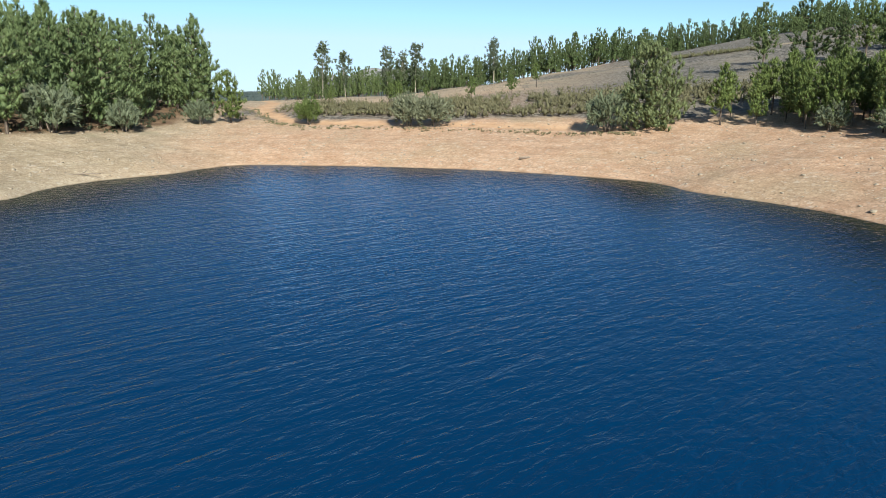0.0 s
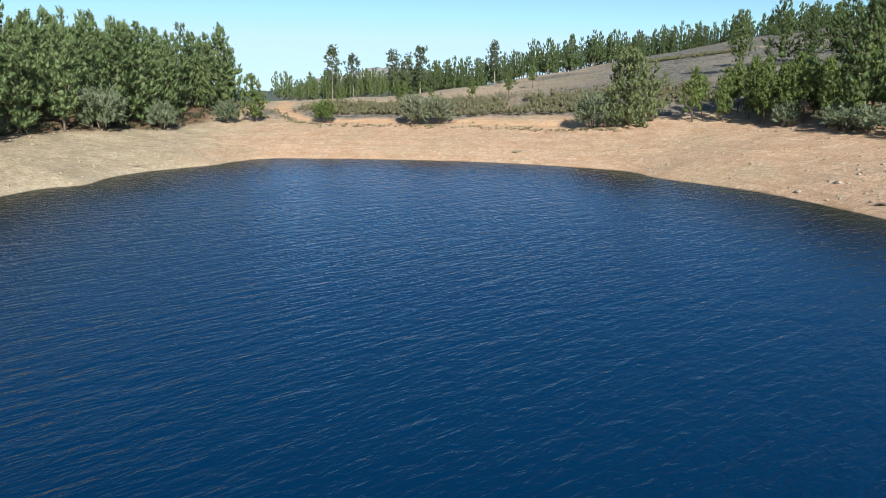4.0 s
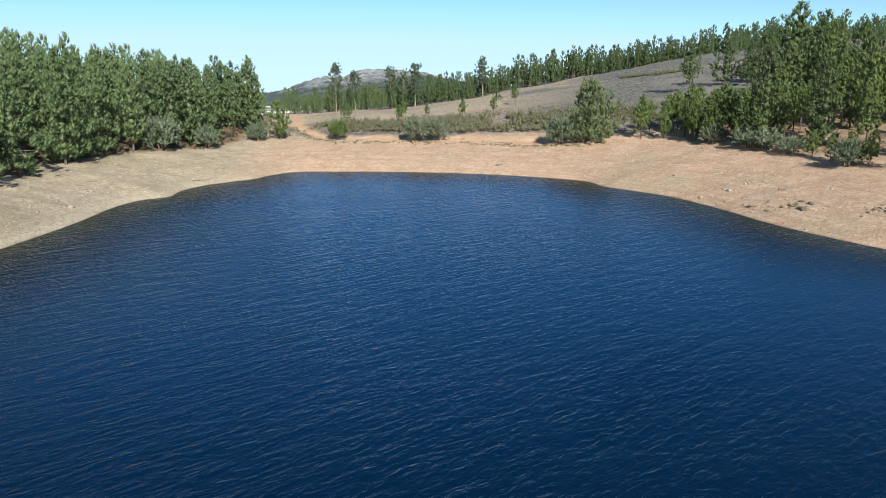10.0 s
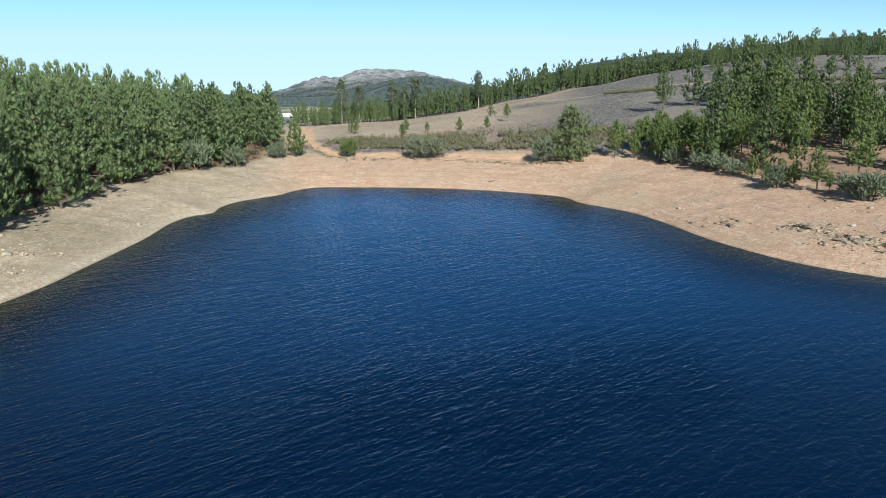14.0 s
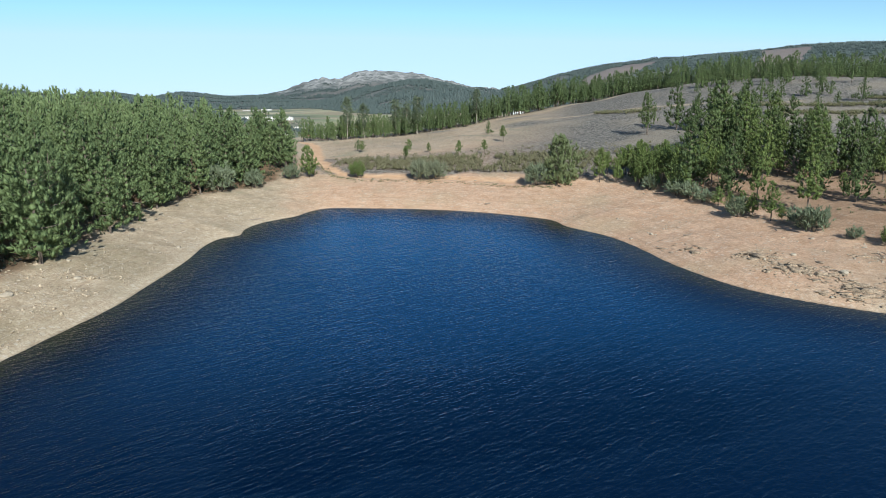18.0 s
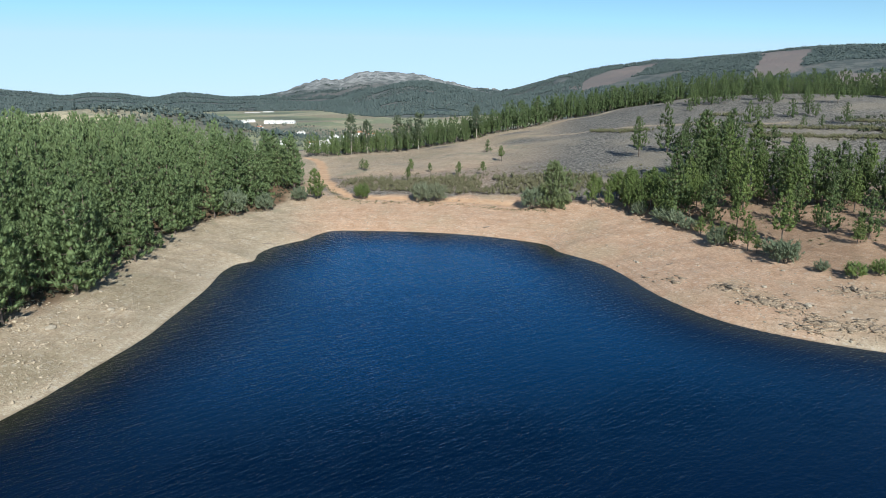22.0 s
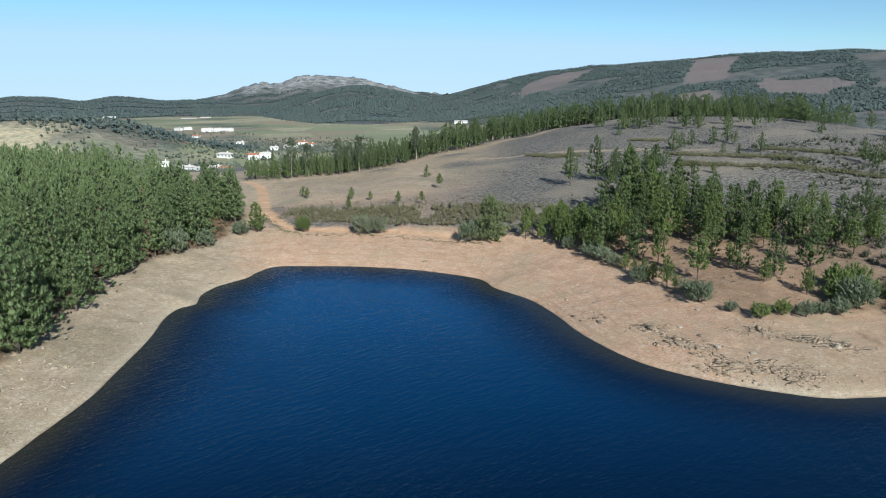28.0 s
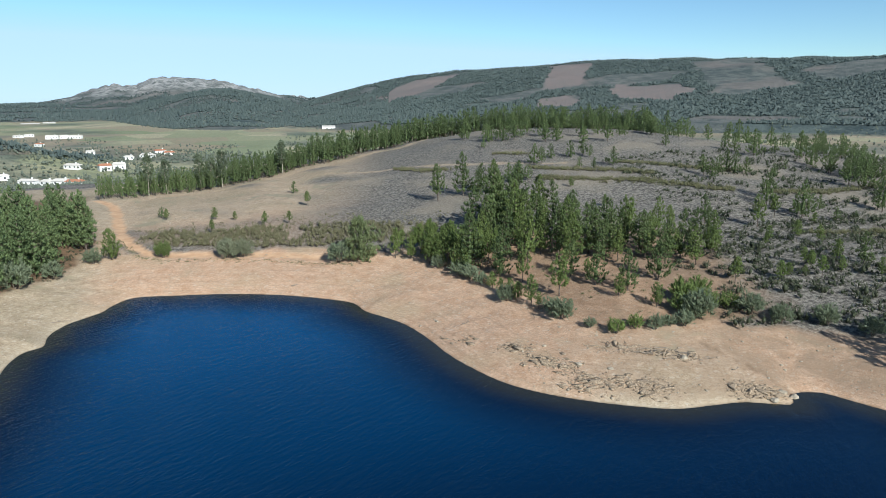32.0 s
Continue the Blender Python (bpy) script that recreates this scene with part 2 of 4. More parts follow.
def water_material():
    k = Mat("lake_water", 0.13)
    k.b.inputs["IOR"].default_value = 1.36
    k.b.inputs["Specular IOR Level"].default_value = 0.8
    k.b.inputs["Specular Tint"].default_value = (0.55, 0.86, 1.0, 1)
    depth = k.attr("depth")
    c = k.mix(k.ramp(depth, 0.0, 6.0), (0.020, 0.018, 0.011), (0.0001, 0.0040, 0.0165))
    # brighter blue in the body colour stands in for mirrored sky
    c = k.mix(k.attr("sky_sheen"), c, (0.0007, 0.0370, 0.110))
    turn = k.n.new("ShaderNodeMapping")
    turn.inputs["Rotation"].default_value = (0, 0, radians(-40))
    k.link(k.where, turn.inputs["Vector"])
    at = turn.outputs[0]
    swell = k.noise(0.42, 3, 0.5, (1.0, 3.4, 1), at, 0.4)
    ripple = k.noise(1.6, 3, 0.55, (1.0, 2.4, 1), at, 0.6)
    fine = k.noise(3.2, 2, 0.5, (1.0, 2.2, 1), at, 0.3)
    gust = k.ramp(k.noise(0.035, 3), 0.35, 0.65, 0.75, 1.05)
    h = k.math("ADD", k.math("MULTIPLY", swell, 0.115), k.math("ADD", k.math("MULTIPLY", ripple, 0.068), k.math("MULTIPLY", fine, 0.012)))
    # a steady tilt towards -y, added so the surface mirrors higher sky
    y = k.n.new("ShaderNodeSeparateXYZ")
    k.link(k.where, y.inputs[0])
    h = k.math("ADD", k.math("MULTIPLY", h, gust), k.math("MULTIPLY", y.outputs[1], 0.105))
    k.bump(h, 1.0, 1.0)
    return k.colour(c)


SOIL, FAR_LAND, WATER = ground_material(), far_material(), water_material()
# the lake's edge in plan: the bay that is seen, then the open water behind
BAY = [(-44, -30), (-40, -16), (-38.3, -7.5), (-36.8, -1.7), (-35.6, 5.2), (-34, 14), (-33.7, 22), (-33.3, 34), (-33.9, 44),
       (-33, 49.6), (-30.8, 51.8), (-31.3, 57), (-29.6, 63), (-25.4, 68.6), (-24, 73), (-20.8, 77.5), (-13, 76.8), (-4, 75.4),
       (7, 71.3), (16.5, 64.8), (19.3, 61), (20.2, 56.4), (24.8, 48.4), (27, 40.4), (28.7, 29.8), (32, 20), (36, 14.4),
       (41, 10.2), (45.5, 7.4), (50, 5.3), (55, 5), (59.3, 4.7), (64.6, 2.5), (66.6, 5), (70.6, 4.6), (73, 0.5), (78, -10)]
OPEN = [(90, -40), (112, -95), (120, -200), (60, -330), (-60, -340), (-112, -220), (-82, -120), (-57, -62)]


def rounded(points, steps=5, closed=True):
    """A smooth line through plan points."""
    p = np.array(points, float)
    n = len(p)
    out = []
    for i in range(n if closed else n - 1):
        a, b, c, d = (p[(i + k) % n] if closed else p[min(max(i + k, 0), n - 1)] for k in (-1, 0, 1, 2))
        for s in range(steps):
            u = s / steps
            out.append(0.5 * (2 * b + (c - a) * u + (2 * a - 5 * b + 4 * c - d) * u * u + (3 * b - a - 3 * c + d) * u ** 3))
    if not closed:
        out.append(p[-1])
    return np.array(out)


SHORE = rounded(BAY + OPEN, 4)


def line_distance(x, y, line, closed=False):
    """The distance of plan points from a line, and whether they lie inside it."""
    best = np.full(x.shape, 1e9)
    inside = np.zeros(x.shape, bool)
    ends = np.roll(line, -1, 0) if closed else line[1:]
    for (ax, ay), (bx, by) in zip(line, ends):
        dx, dy = bx - ax, by - ay
        u = np.clip(((x - ax) * dx + (y - ay) * dy) / (dx * dx + dy * dy + 1e-9), 0, 1)
        best = np.minimum(best, (x - ax - u * dx) ** 2 + (y - ay - u * dy) ** 2)
        if closed and ay != by:
            inside ^= ((ay > y) != (by > y)) & (x < ax + (y - ay) * dx / dy)
    return np.sqrt(best), inside


def shore_distance(x, y):
    d, inside = line_distance(x, y, SHORE, True)
    return np.where(inside, -d, d)


def smooth(a, b, v):
    u = np.clip((v - a) / (b - a), 0, 1)
    return u * u * (3 - 2 * u)


def waves(x, y, size, seed):
    """Soft rolling noise from a few sine waves, about -1 to 1."""
    r = np.random.RandomState(seed)
    out = np.zeros(np.shape(x))
    for k in range(7):
        a, f, p = r.uniform(0, 6.28), r.uniform(0.6, 1.7) * 6.28 / size, r.uniform(0, 6.28)
        out = out + np.sin((x * np.cos(a) + y * np.sin(a)) * f + p)
    return out / 3.5


def height(x, y, d=None):
    """The ground over the water's level."""
    x, y = np.asarray(x, float), np.asarray(y, float)
    d = shore_distance(x, y) if d is None else d
    land = np.maximum(d, 0)
    bank = 1.3 * (1 - np.exp(-land / 5)) + 2.6 * (1 - np.exp(-land / 28))
    hill = 21 * np.exp(-0.5 * ((x - 120) / 68) ** 2 - 0.5 * ((y - 200) / 90) ** 2)
    spur = 9 * np.exp(-0.5 * ((x - 230) / 60) ** 2 - 0.5 * ((y - 100) / 60) ** 2)
    wood = 9 * np.exp(-0.5 * ((x + 118) / 46) ** 2 - 0.5 * ((y - 60) / 70) ** 2)
    far = np.hypot(x - 20, y - 40)
    valley = -20 * smooth(180, 420, far) * smooth(40, 120, y + 0.15 * x)
    knolls = 27 * np.exp(-0.5 * ((x + 318) / 62) ** 2 - 0.5 * ((y - 520) / 45) ** 2) + 24 * np.exp(-0.5 * ((x + 225) / 52) ** 2 - 0.5 * ((y - 570) / 45) ** 2)
    up = knolls + bank + (hill + spur + wood) * smooth(0, 40, land) + valley
    up = up + waves(x, y, 38, 3) * 0.5 * smooth(15, 60, land) + waves(x, y, 7, 5) * 0.07 * smooth(1, 6, land)
    return np.where(d < 0, np.maximum(-6, -0.22 * -d - 0.02), up)


# ---- mesh helpers ----
def mesh_of(name, verts, faces, material, smooth_faces=False):
    me = bpy.data.meshes.new(name)
    me.from_pydata([tuple(v) for v in np.asarray(verts, float).tolist()] if len(verts) else [], [], [tuple(f) for f in faces])
    me.materials.append(material)
    if smooth_faces:
        me.shade_smooth()
    me.update()
    return me


def child(name, me, parent, label=""):
    ob = new(name, me)
    ob.parent = parent
    if label:
        ob["label"] = label
    return ob


def thing(name, x, y, z, label, category, group="", kind=""):
    ob = new(name)
    ob.empty_display_size = 0.3
    ob.location = (x, y, z)
    return tagged(ob, label, category, group, kind)


def ball(level):
    bm = bmesh.new()
    bmesh.ops.create_icosphere(bm, subdivisions=level, radius=1.0)
    v = np.array([p.co[:] for p in bm.verts])
    f = np.array([[p.index for p in q.verts] for q in bm.faces])
    bm.free()
    return v, f


BALL1, BALL2 = ball(1), ball(2)
DIAMOND = (np.array([(1, 0, 0), (-1, 0, 0), (0, 1, 0), (0, -1, 0), (0, 0, 1), (0, 0, -1)], float), np.array([(0, 2, 4), (2, 1, 4), (1, 3, 4), (3, 0, 4), (2, 0, 5), (1, 2, 5), (3, 1, 5), (0, 3, 5)]))


class Heap:
    """Collects loose triangles and lumps into one mesh."""

    def __init__(self):
        self.v, self.f, self.n = [], [], 0

    def add(self, v, f):
        self.v.append(v)
        self.f.append(np.asarray(f) + self.n)
        self.n += len(v)

    def lump(self, at, size, rng, axis=None, rough=0.28, form=None):
        v, f = form or BALL1
        q = v * (1 + rough * rng.standard_normal(len(v)))[:, None] * np.asarray(size)
        if axis is not None:
            a = axis / np.linalg.norm(axis)
            s = np.cross((0, 0, 1.0), a)
            s = s / (np.linalg.norm(s) + 1e-6)
            q = q[:, :1] * a + q[:, 1:2] * s + q[:, 2:] * np.cross(a, s)
        self.add(q + at, f)

    def plumes(self, at, rise, size, n, rng, wide=0.42, blade=0.5, thick=0.11, core=0.7):
        """Soft sprays of needles or leaves: n blades each, lying round an axis, with a small core that closes the gaps."""
        at, rise, size = np.asarray(at, float).reshape(-1, 3), np.asarray(rise, float).reshape(-1, 3), np.asarray(size, float).reshape(-1)
        m = len(at)
        a = unit(rise)
        p = unit(np.cross(a, rng.standard_normal((m, 3))))
        q = np.cross(a, p)
        a3, p3, q3, z3 = (v[:, None, :] for v in (a, p, q, at))
        s3 = size[:, None, None]
        u = rng.uniform(-0.9, 0.9, (m, n, 1))
        f = rng.uniform(0, 6.2832, (m, n, 1))
        radial = np.cos(f) * p3 + np.sin(f) * q3
        out = unit(radial + 0.6 * u * a3)
        base = z3 + s3 * (a3 * u + radial * wide * np.sqrt(1 - 0.9 * u * u) * 0.75)
        way = unit(0.75 * a3 + 0.7 * out + 0.2 * rng.standard_normal((m, n, 3)))
        side = unit(np.cross(way, out) + 0.28 * rng.standard_normal((m, n, 3)))
        w = s3 * thick * rng.uniform(0.7, 1.25, (m, n, 1))
        tip = base + way * s3 * blade * rng.uniform(0.65, 1.2, (m, n, 1))
        v = np.stack([base - side * w, base + side * w, tip], 2).reshape(-1, 3)
        self.add(v, np.arange(m * n * 3).reshape(-1, 3))
        if core > 0:
            s2 = size[:, None]
            k = wide * core
            v = np.stack([at + a * s2 * 0.85, at - a * s2 * 0.85, at + p * s2 * k, at - p * s2 * k, at + q * s2 * k, at - q * s2 * k], 1).reshape(-1, 3)
            tri = np.array([(0, 2, 4), (0, 4, 3), (0, 3, 5), (0, 5, 2), (1, 4, 2), (1, 3, 4), (1, 5, 3), (1, 2, 5)])
            self.add(v, (np.arange(m)[:, None, None] * 6 + tri).reshape(-1, 3))

    def mesh(self, name, material, smooth_faces=False):
        return mesh_of(name, np.concatenate(self.v), np.concatenate(self.f).tolist(), material, smooth_faces)


def tube(heap, points, radii, sides=7):
    """A tapered stem along points."""
    p = np.array(points, float)
    rings = []
    for i, (c, r) in enumerate(zip(p, radii)):
        d = p[min(i + 1, len(p) - 1)] - p[max(i - 1, 0)]
        d = d / np.linalg.norm(d)
        s = np.cross(d, (0.3, 1, 0.1))
        s /= np.linalg.norm(s)
        t = np.cross(d, s)
        a = np.arange(sides) * 2 * np.pi / sides
        rings.append(c + r * (np.cos(a)[:, None] * s + np.sin(a)[:, None] * t))
    v = np.concatenate(rings)
    f = []
    for i in range(len(p) - 1):
        for k in range(sides):
            a, b = i * sides + k, i * sides + (k + 1) % sides
            f.append((a, b, b + sides))
            f.append((a, b + sides, a + sides))
    heap.add(v, f)


def unit(v):
    return v / (np.linalg.norm(v, axis=-1, keepdims=True) + 1e-9)


# ---- ground ----
def spread(core, step, end, growth):
    """Grid lines: even in the core, then wider and wider to the end."""
    lines = list(np.arange(core[0], core[1] + 1e-6, step))
    s, x = step, core[1]
    while x < end[1]:
        s *= growth
        x += s
        lines.append(x)
    s, x = step, core[0]
    while x > end[0]:
        s *= growth
        x -= s
        lines.insert(0, x)
    return np.array(lines)


TRACK = rounded([(-44, 178), (-37.5, 166), (-33.5, 147), (-31.2, 133), (-27.5, 114), (-24, 105), (-20, 99.5), (-12, 96.8), (-3, 95), (8, 90.5), (16, 86), (22, 83)], 6, False)
TRACK_EDGE = rounded([(-42, 172), (-22, 177), (-5, 182), (15, 196), (33, 202), (60, 214), (76, 224), (92, 232)], 6, False)
TRACK_HIGH = rounded([(4, 186), (24.6, 177.9), (40, 166.8), (48.5, 162.3), (56.3, 155.3), (73.3, 138.9), (93.3, 130.2)], 5, False)
WOOD_EDGE = rounded([(-60, -60), (-52, -20), (-48.5, 0), (-47.2, 10), (-46, 22), (-46, 38), (-46.5, 56), (-44, 70), (-40, 79), (-36, 86), (-33.5, 95), (-33, 108), (-37, 130), (-42, 152), (-48, 176)], 4, False)


def left_of(x, y, line):
    """How far plan points lie to the low-x side of a line that runs along y."""
    return np.interp(y, line[:, 1], line[:, 0]) - x


def grid_mesh(name, xs, ys, z, material):
    nx, ny = len(xs), len(ys)
    gx, gy = np.meshgrid(xs, ys)
    i = np.arange(nx * ny).reshape(ny, nx)
    f = np.stack([i[:-1, :-1], i[:-1, 1:], i[1:, 1:], i[1:, :-1]], -1).reshape(-1, 4)
    return mesh_of(name, np.stack([gx, gy, z], -1).reshape(-1, 3), f.tolist(), material, True)


def paint(me, **layers):
    """Masks of what lies where."""
    for name, values in layers.items():
        a = me.attributes.new(name, "FLOAT", "POINT")
        a.data.foreach_set("value", np.ascontiguousarray(values, dtype=np.float32).ravel())


def build_ground():
    xs = spread((-62, 105), 0.8, (-5200, 5200), 1.09)
    ys = spread((-30, 178), 0.8, (-5200, 5200), 1.085)
    x, y = np.meshgrid(xs, ys)
    d = shore_distance(x, y)
    z = height(x, y, d)
    t1, _ = line_distance(x, y, TRACK)
    t2, _ = line_distance(x, y, TRACK_EDGE)
    t3, _ = line_distance(x, y, TRACK_HIGH)
    z = z - 0.12 * smooth(2.0, 1.2, t1) + 0.1 * np.exp(-((t1 - 2.3) / 0.6) ** 2)
    me = grid_mesh("ground", xs, ys, z, SOIL)
    wander = waves(x, y, 9, 11) * 1.6 + waves(x, y, 3, 12) * 0.6
    wood = smooth(-2.0, 1.5, left_of(x, y, WOOD_EDGE) + 0.6 * wander) * smooth(10, 16, d + wander) * smooth(200, 180, y)
    grove = smooth(18, 22, d + wander) * smooth(30, 42, x + wander) * smooth(86, 76, y + 0.2 * x) * smooth(82, 72, x - 0.2 * (y - 10) + wander)
    wood = np.maximum(wood, 0.55 * grove)
    hill = smooth(20.5, 24, d + 0.7 * wander) * (1 - wood) * smooth(90, 96, y + 0.33 * x + wander) * smooth(-31, -27, x + 0.5 * wander - 0.12 * (y - 110) * 0)
    hill = np.maximum(hill, smooth(60, 75, x + wander) * smooth(24, 30, d + wander) * smooth(8, 18, x - 74 + 0.8 * y))
    hill = np.maximum(hill, smooth(150, 175, y) * (1 - wood))
    track = smooth(1.75, 1.1, t1 + 0.2 * wander)
    pale = np.maximum(smooth(3.6, 1.2, t2 + 0.4 * wander), 0.7 * smooth(1.8, 0.6, t3 + 0.4 * wander))
    warm = smooth(-34, -20, x + wander * 1.5 + 0.12 * (y - 80)) * (1 - 0.75 * smooth(18, 2, y + 2 * wander) * smooth(60, 40, x))
    t4, _ = line_distance(x, y, np.array([(62.5, 19.0), (64.5, 13.0), (66.0, 9.0), (66.4, 5.5)]))
    wood = np.maximum(wood, 0.5 * smooth(0.7, 0.3, t4 + 0.2 * wander))
    hill = np.maximum(hill, smooth(15, 18, d + 0.5 * wander) * smooth(66, 72, x - 0.2 * (y - 10) + wander) * smooth(80, 66, y))
    dry = np.maximum(smooth(112, 128, y), 0.4 * smooth(96, 103, y + 0.3 * x)) * smooth(40, 10, x - 0.25 * (y - 130)) * smooth(-1.5, -0.1, waves(x, y, 22, 51)) * (y < 230)
    warm = warm * (1 - 0.8 * smooth(112, 135, y))
    warm = np.clip(warm - 0.6 * smooth(36, 50, x) * smooth(30, 10, y) * smooth(70, 62, x + 0.3 * wander), 0, 1)
    green = np.maximum(smooth(5, 14, d + wander), 0.2) * smooth(0.3, 0.9, 1 - warm * 0.5)
    paint(me, shore=np.clip(d, -2, 60), track=np.clip(track, 0, 1), wood=np.clip(wood, 0, 1), heath=np.clip(hill * (1 - wood) * (1 - 0.95 * pale) * (1 - 0.88 * dry), 0, 1), warm=np.clip(warm, 0, 1), grass=green)
    loam = np.maximum(0.55 * smooth(36, 50, x + wander) * smooth(36, 18, y + wander), 0.85 * smooth(63, 67, x + 0.6 * wander) * smooth(40, 20, y)) * smooth(0.5, 3, d)
    paint(me, loam=loam)
    far = np.hypot(x - 20, y - 40)
    me.materials.append(FAR_LAND)
    faces = (far[:-1, :-1] > 300) & (y[:-1, :-1] > 60)
    me.polygons.foreach_set("material_index", faces.ravel().astype(np.int32))
    clumps = smooth(0.1, 0.5, waves(x, y, 140, 41) + 0.6 * waves(x, y, 60, 42))
    a = me.attributes["wood"].data
    a.foreach_set("value", np.where(far > 290, clumps, np.clip(wood, 0, 1)).astype(np.float32).ravel())
    open_land = smooth(620, 760, far) * smooth(0.14, 0.09, np.abs(np.arctan2(x, y + 66) + 0.05))
    paint(me, rock=np.zeros(x.shape), field=np.maximum(np.maximum(smooth(0.35, 0.0, waves(x, y, 230, 43) + 0.4 * waves(x, y, 90, 44)), open_land), 0.55 * smooth(300, 360, far) * (1 - 0.5 * clumps)))
    return tagged(new("ground", me), "sandy orange and tan lake bank rising to heath and pine slopes", "ground", kind="structure")


def build_water():
    xs = spread((-50, 80), 1.5, (-420, 420), 1.15)
    ys = spread((-60, 84), 1.5, (-420, 110), 1.15)
    x, y = np.meshgrid(xs, ys)
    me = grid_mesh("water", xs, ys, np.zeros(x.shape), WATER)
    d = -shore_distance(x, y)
    # sky reflection painted as brighter blue towards the head of the bay
    paint(me, depth=np.clip(d, 0, 60), sky_sheen=smooth(-34, 64, y + 5 * waves(x, y, 50, 81)) * smooth(3, 16, d))
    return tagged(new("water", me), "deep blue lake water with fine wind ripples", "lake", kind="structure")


# crest heights by direction, in degrees from +y
CRAG = ((-14, 8), (-11.5, 38), (-10.2, 62), (-8.6, 88), (-7.4, 78), (-5.8, 121), (-3, 119), (-0.8, 111), (1.5, 68), (2.8, 50), (5.1, 34), (9, -5))
RIDGE = ((2, -20), (5.5, 24), (7, 37), (9.5, 66), (11.7, 80), (16, 101), (20.2, 120), (24, 132), (28.5, 141), (32, 140), (36, 145), (41, 138), (47, 140), (60, 140), (78, 120))
LOW = ((-62, 60), (-40, 62), (-31, 46), (-27, 20), (-25.5, 30), (-23.5, 24), (-21.4, 6), (-19, 26), (-16, 10), (-12.4, 14), (-8, 0), (0, -20))


# felled and cleared patches on the long ridge: direction in degrees and distance
CLEARED = ([(30.2, 1676), (35.2, 1662), (36.4, 1577), (34.3, 1456), (30.8, 1476), (29.6, 1572)], [(24.2, 1500), (26.3, 1542), (27.8, 1449), (26.9, 1375), (24.2, 1382)],
           [(24.9, 2130), (28.2, 2130), (27.6, 1689), (24.5, 1618)], [(10.5, 1800), (15, 2050), (18, 2100), (16, 1800), (12, 1600)])
SCRUBBY = [(35.6, 2120), (39.0, 2150), (42.2, 1739), (41.9, 1666), (36.5, 1646)]


def crest(az, table):
    a, h = np.array(table, float).T
    s = sum(np.interp(az + o, a, h) for o in (-0.4, 0, 0.4)) / 3
    return s


def far_height(az, r):
    """Distant land over the water's level, by direction in degrees from +y and by distance; with masks of rock and woods."""
    x, y = r * np.sin(np.radians(az)), r * np.cos(np.radians(az))
    base = -24 + 6 * smooth(1500, 2600, r)

    def rise(table, d, near, off):
        up = np.maximum(crest(az, table) - base, 0)
        return up * np.where(r < d, np.exp(-0.5 * ((r - d) / near) ** 2), np.exp(-0.5 * ((r - d) / off) ** 2))

    crag, ridge, low = rise(CRAG, 3500, 500, 500), rise(RIDGE, 2300, 560, 700), rise(LOW, 3200, 760, 900)
    front = 82 * np.exp(-0.5 * ((az + 0.9) / 4.2) ** 2 - 0.5 * (np.minimum(r - 2300, 0) / 520) ** 2 - 0.5 * (np.maximum(r - 2300, 0) / 350) ** 2)
    rough = waves(x, y, 620, 21) * 7 + waves(x, y, 250, 22) * 4 + waves(x, y, 100, 23) * 1.5
    top = np.maximum(np.maximum(crag, ridge), np.maximum(low, front))
    z = base + top + rough * smooth(1400, 2000, r) * smooth(0, 60, top) * 0.8
    craggy = smooth(40, 80, crag + 26 * waves(x, y, 170, 30)) * smooth(2850, 3150, r)
    z = z + craggy * (np.abs(waves(x, y, 130, 24)) * 9 + np.abs(waves(x, y, 55, 25)) * 5 - 6)
    wood = smooth(0.1, 0.6, waves(x, y, 420, 26) + 0.5 * waves(x, y, 170, 27) + 1.1 * smooth(20, 60, front) + 0.8 * smooth(9, 14, az) + 0.5 * smooth(-10, -16, az) + 0.1)
    blur = (az + 0.35 * waves(x, y, 90, 28), r + 22 * waves(x, y, 120, 29))
    for patch in CLEARED:
        wood = np.where(line_distance(blur[0], blur[1], np.array(patch), True)[1], 0.0, wood)
    wood = np.where(line_distance(blur[0], blur[1], np.array(SCRUBBY), True)[1], 0.3 * wood, wood)
    return z, craggy, wood


def build_far():
    az = np.linspace(-62, 78, 760)
    r = np.geomspace(1000, 4700, 170)
    a, q = np.meshgrid(az, r)
    z, rock, wood = far_height(a, q)
    z = z - 30 * smooth(1150, 1000, q)
    i = np.arange(a.size).reshape(a.shape)
    f = np.stack([i[:-1, :-1], i[:-1, 1:], i[1:, 1:], i[1:, :-1]], -1).reshape(-1, 4)
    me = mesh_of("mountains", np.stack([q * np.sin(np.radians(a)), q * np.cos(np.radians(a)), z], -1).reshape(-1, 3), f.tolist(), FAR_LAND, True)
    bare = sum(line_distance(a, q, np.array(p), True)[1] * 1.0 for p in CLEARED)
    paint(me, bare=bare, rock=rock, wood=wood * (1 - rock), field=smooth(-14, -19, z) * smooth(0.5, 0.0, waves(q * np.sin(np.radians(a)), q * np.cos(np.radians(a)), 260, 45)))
    return tagged(new("backdrop_mountains", me), "wooded ridges and a pale granite crag across the valley", "mountains", kind="structure")


build_ground()
build_water()
build_far()


def z_at(x, y):
    return float(height(np.array([x]), np.array([y]))[0])


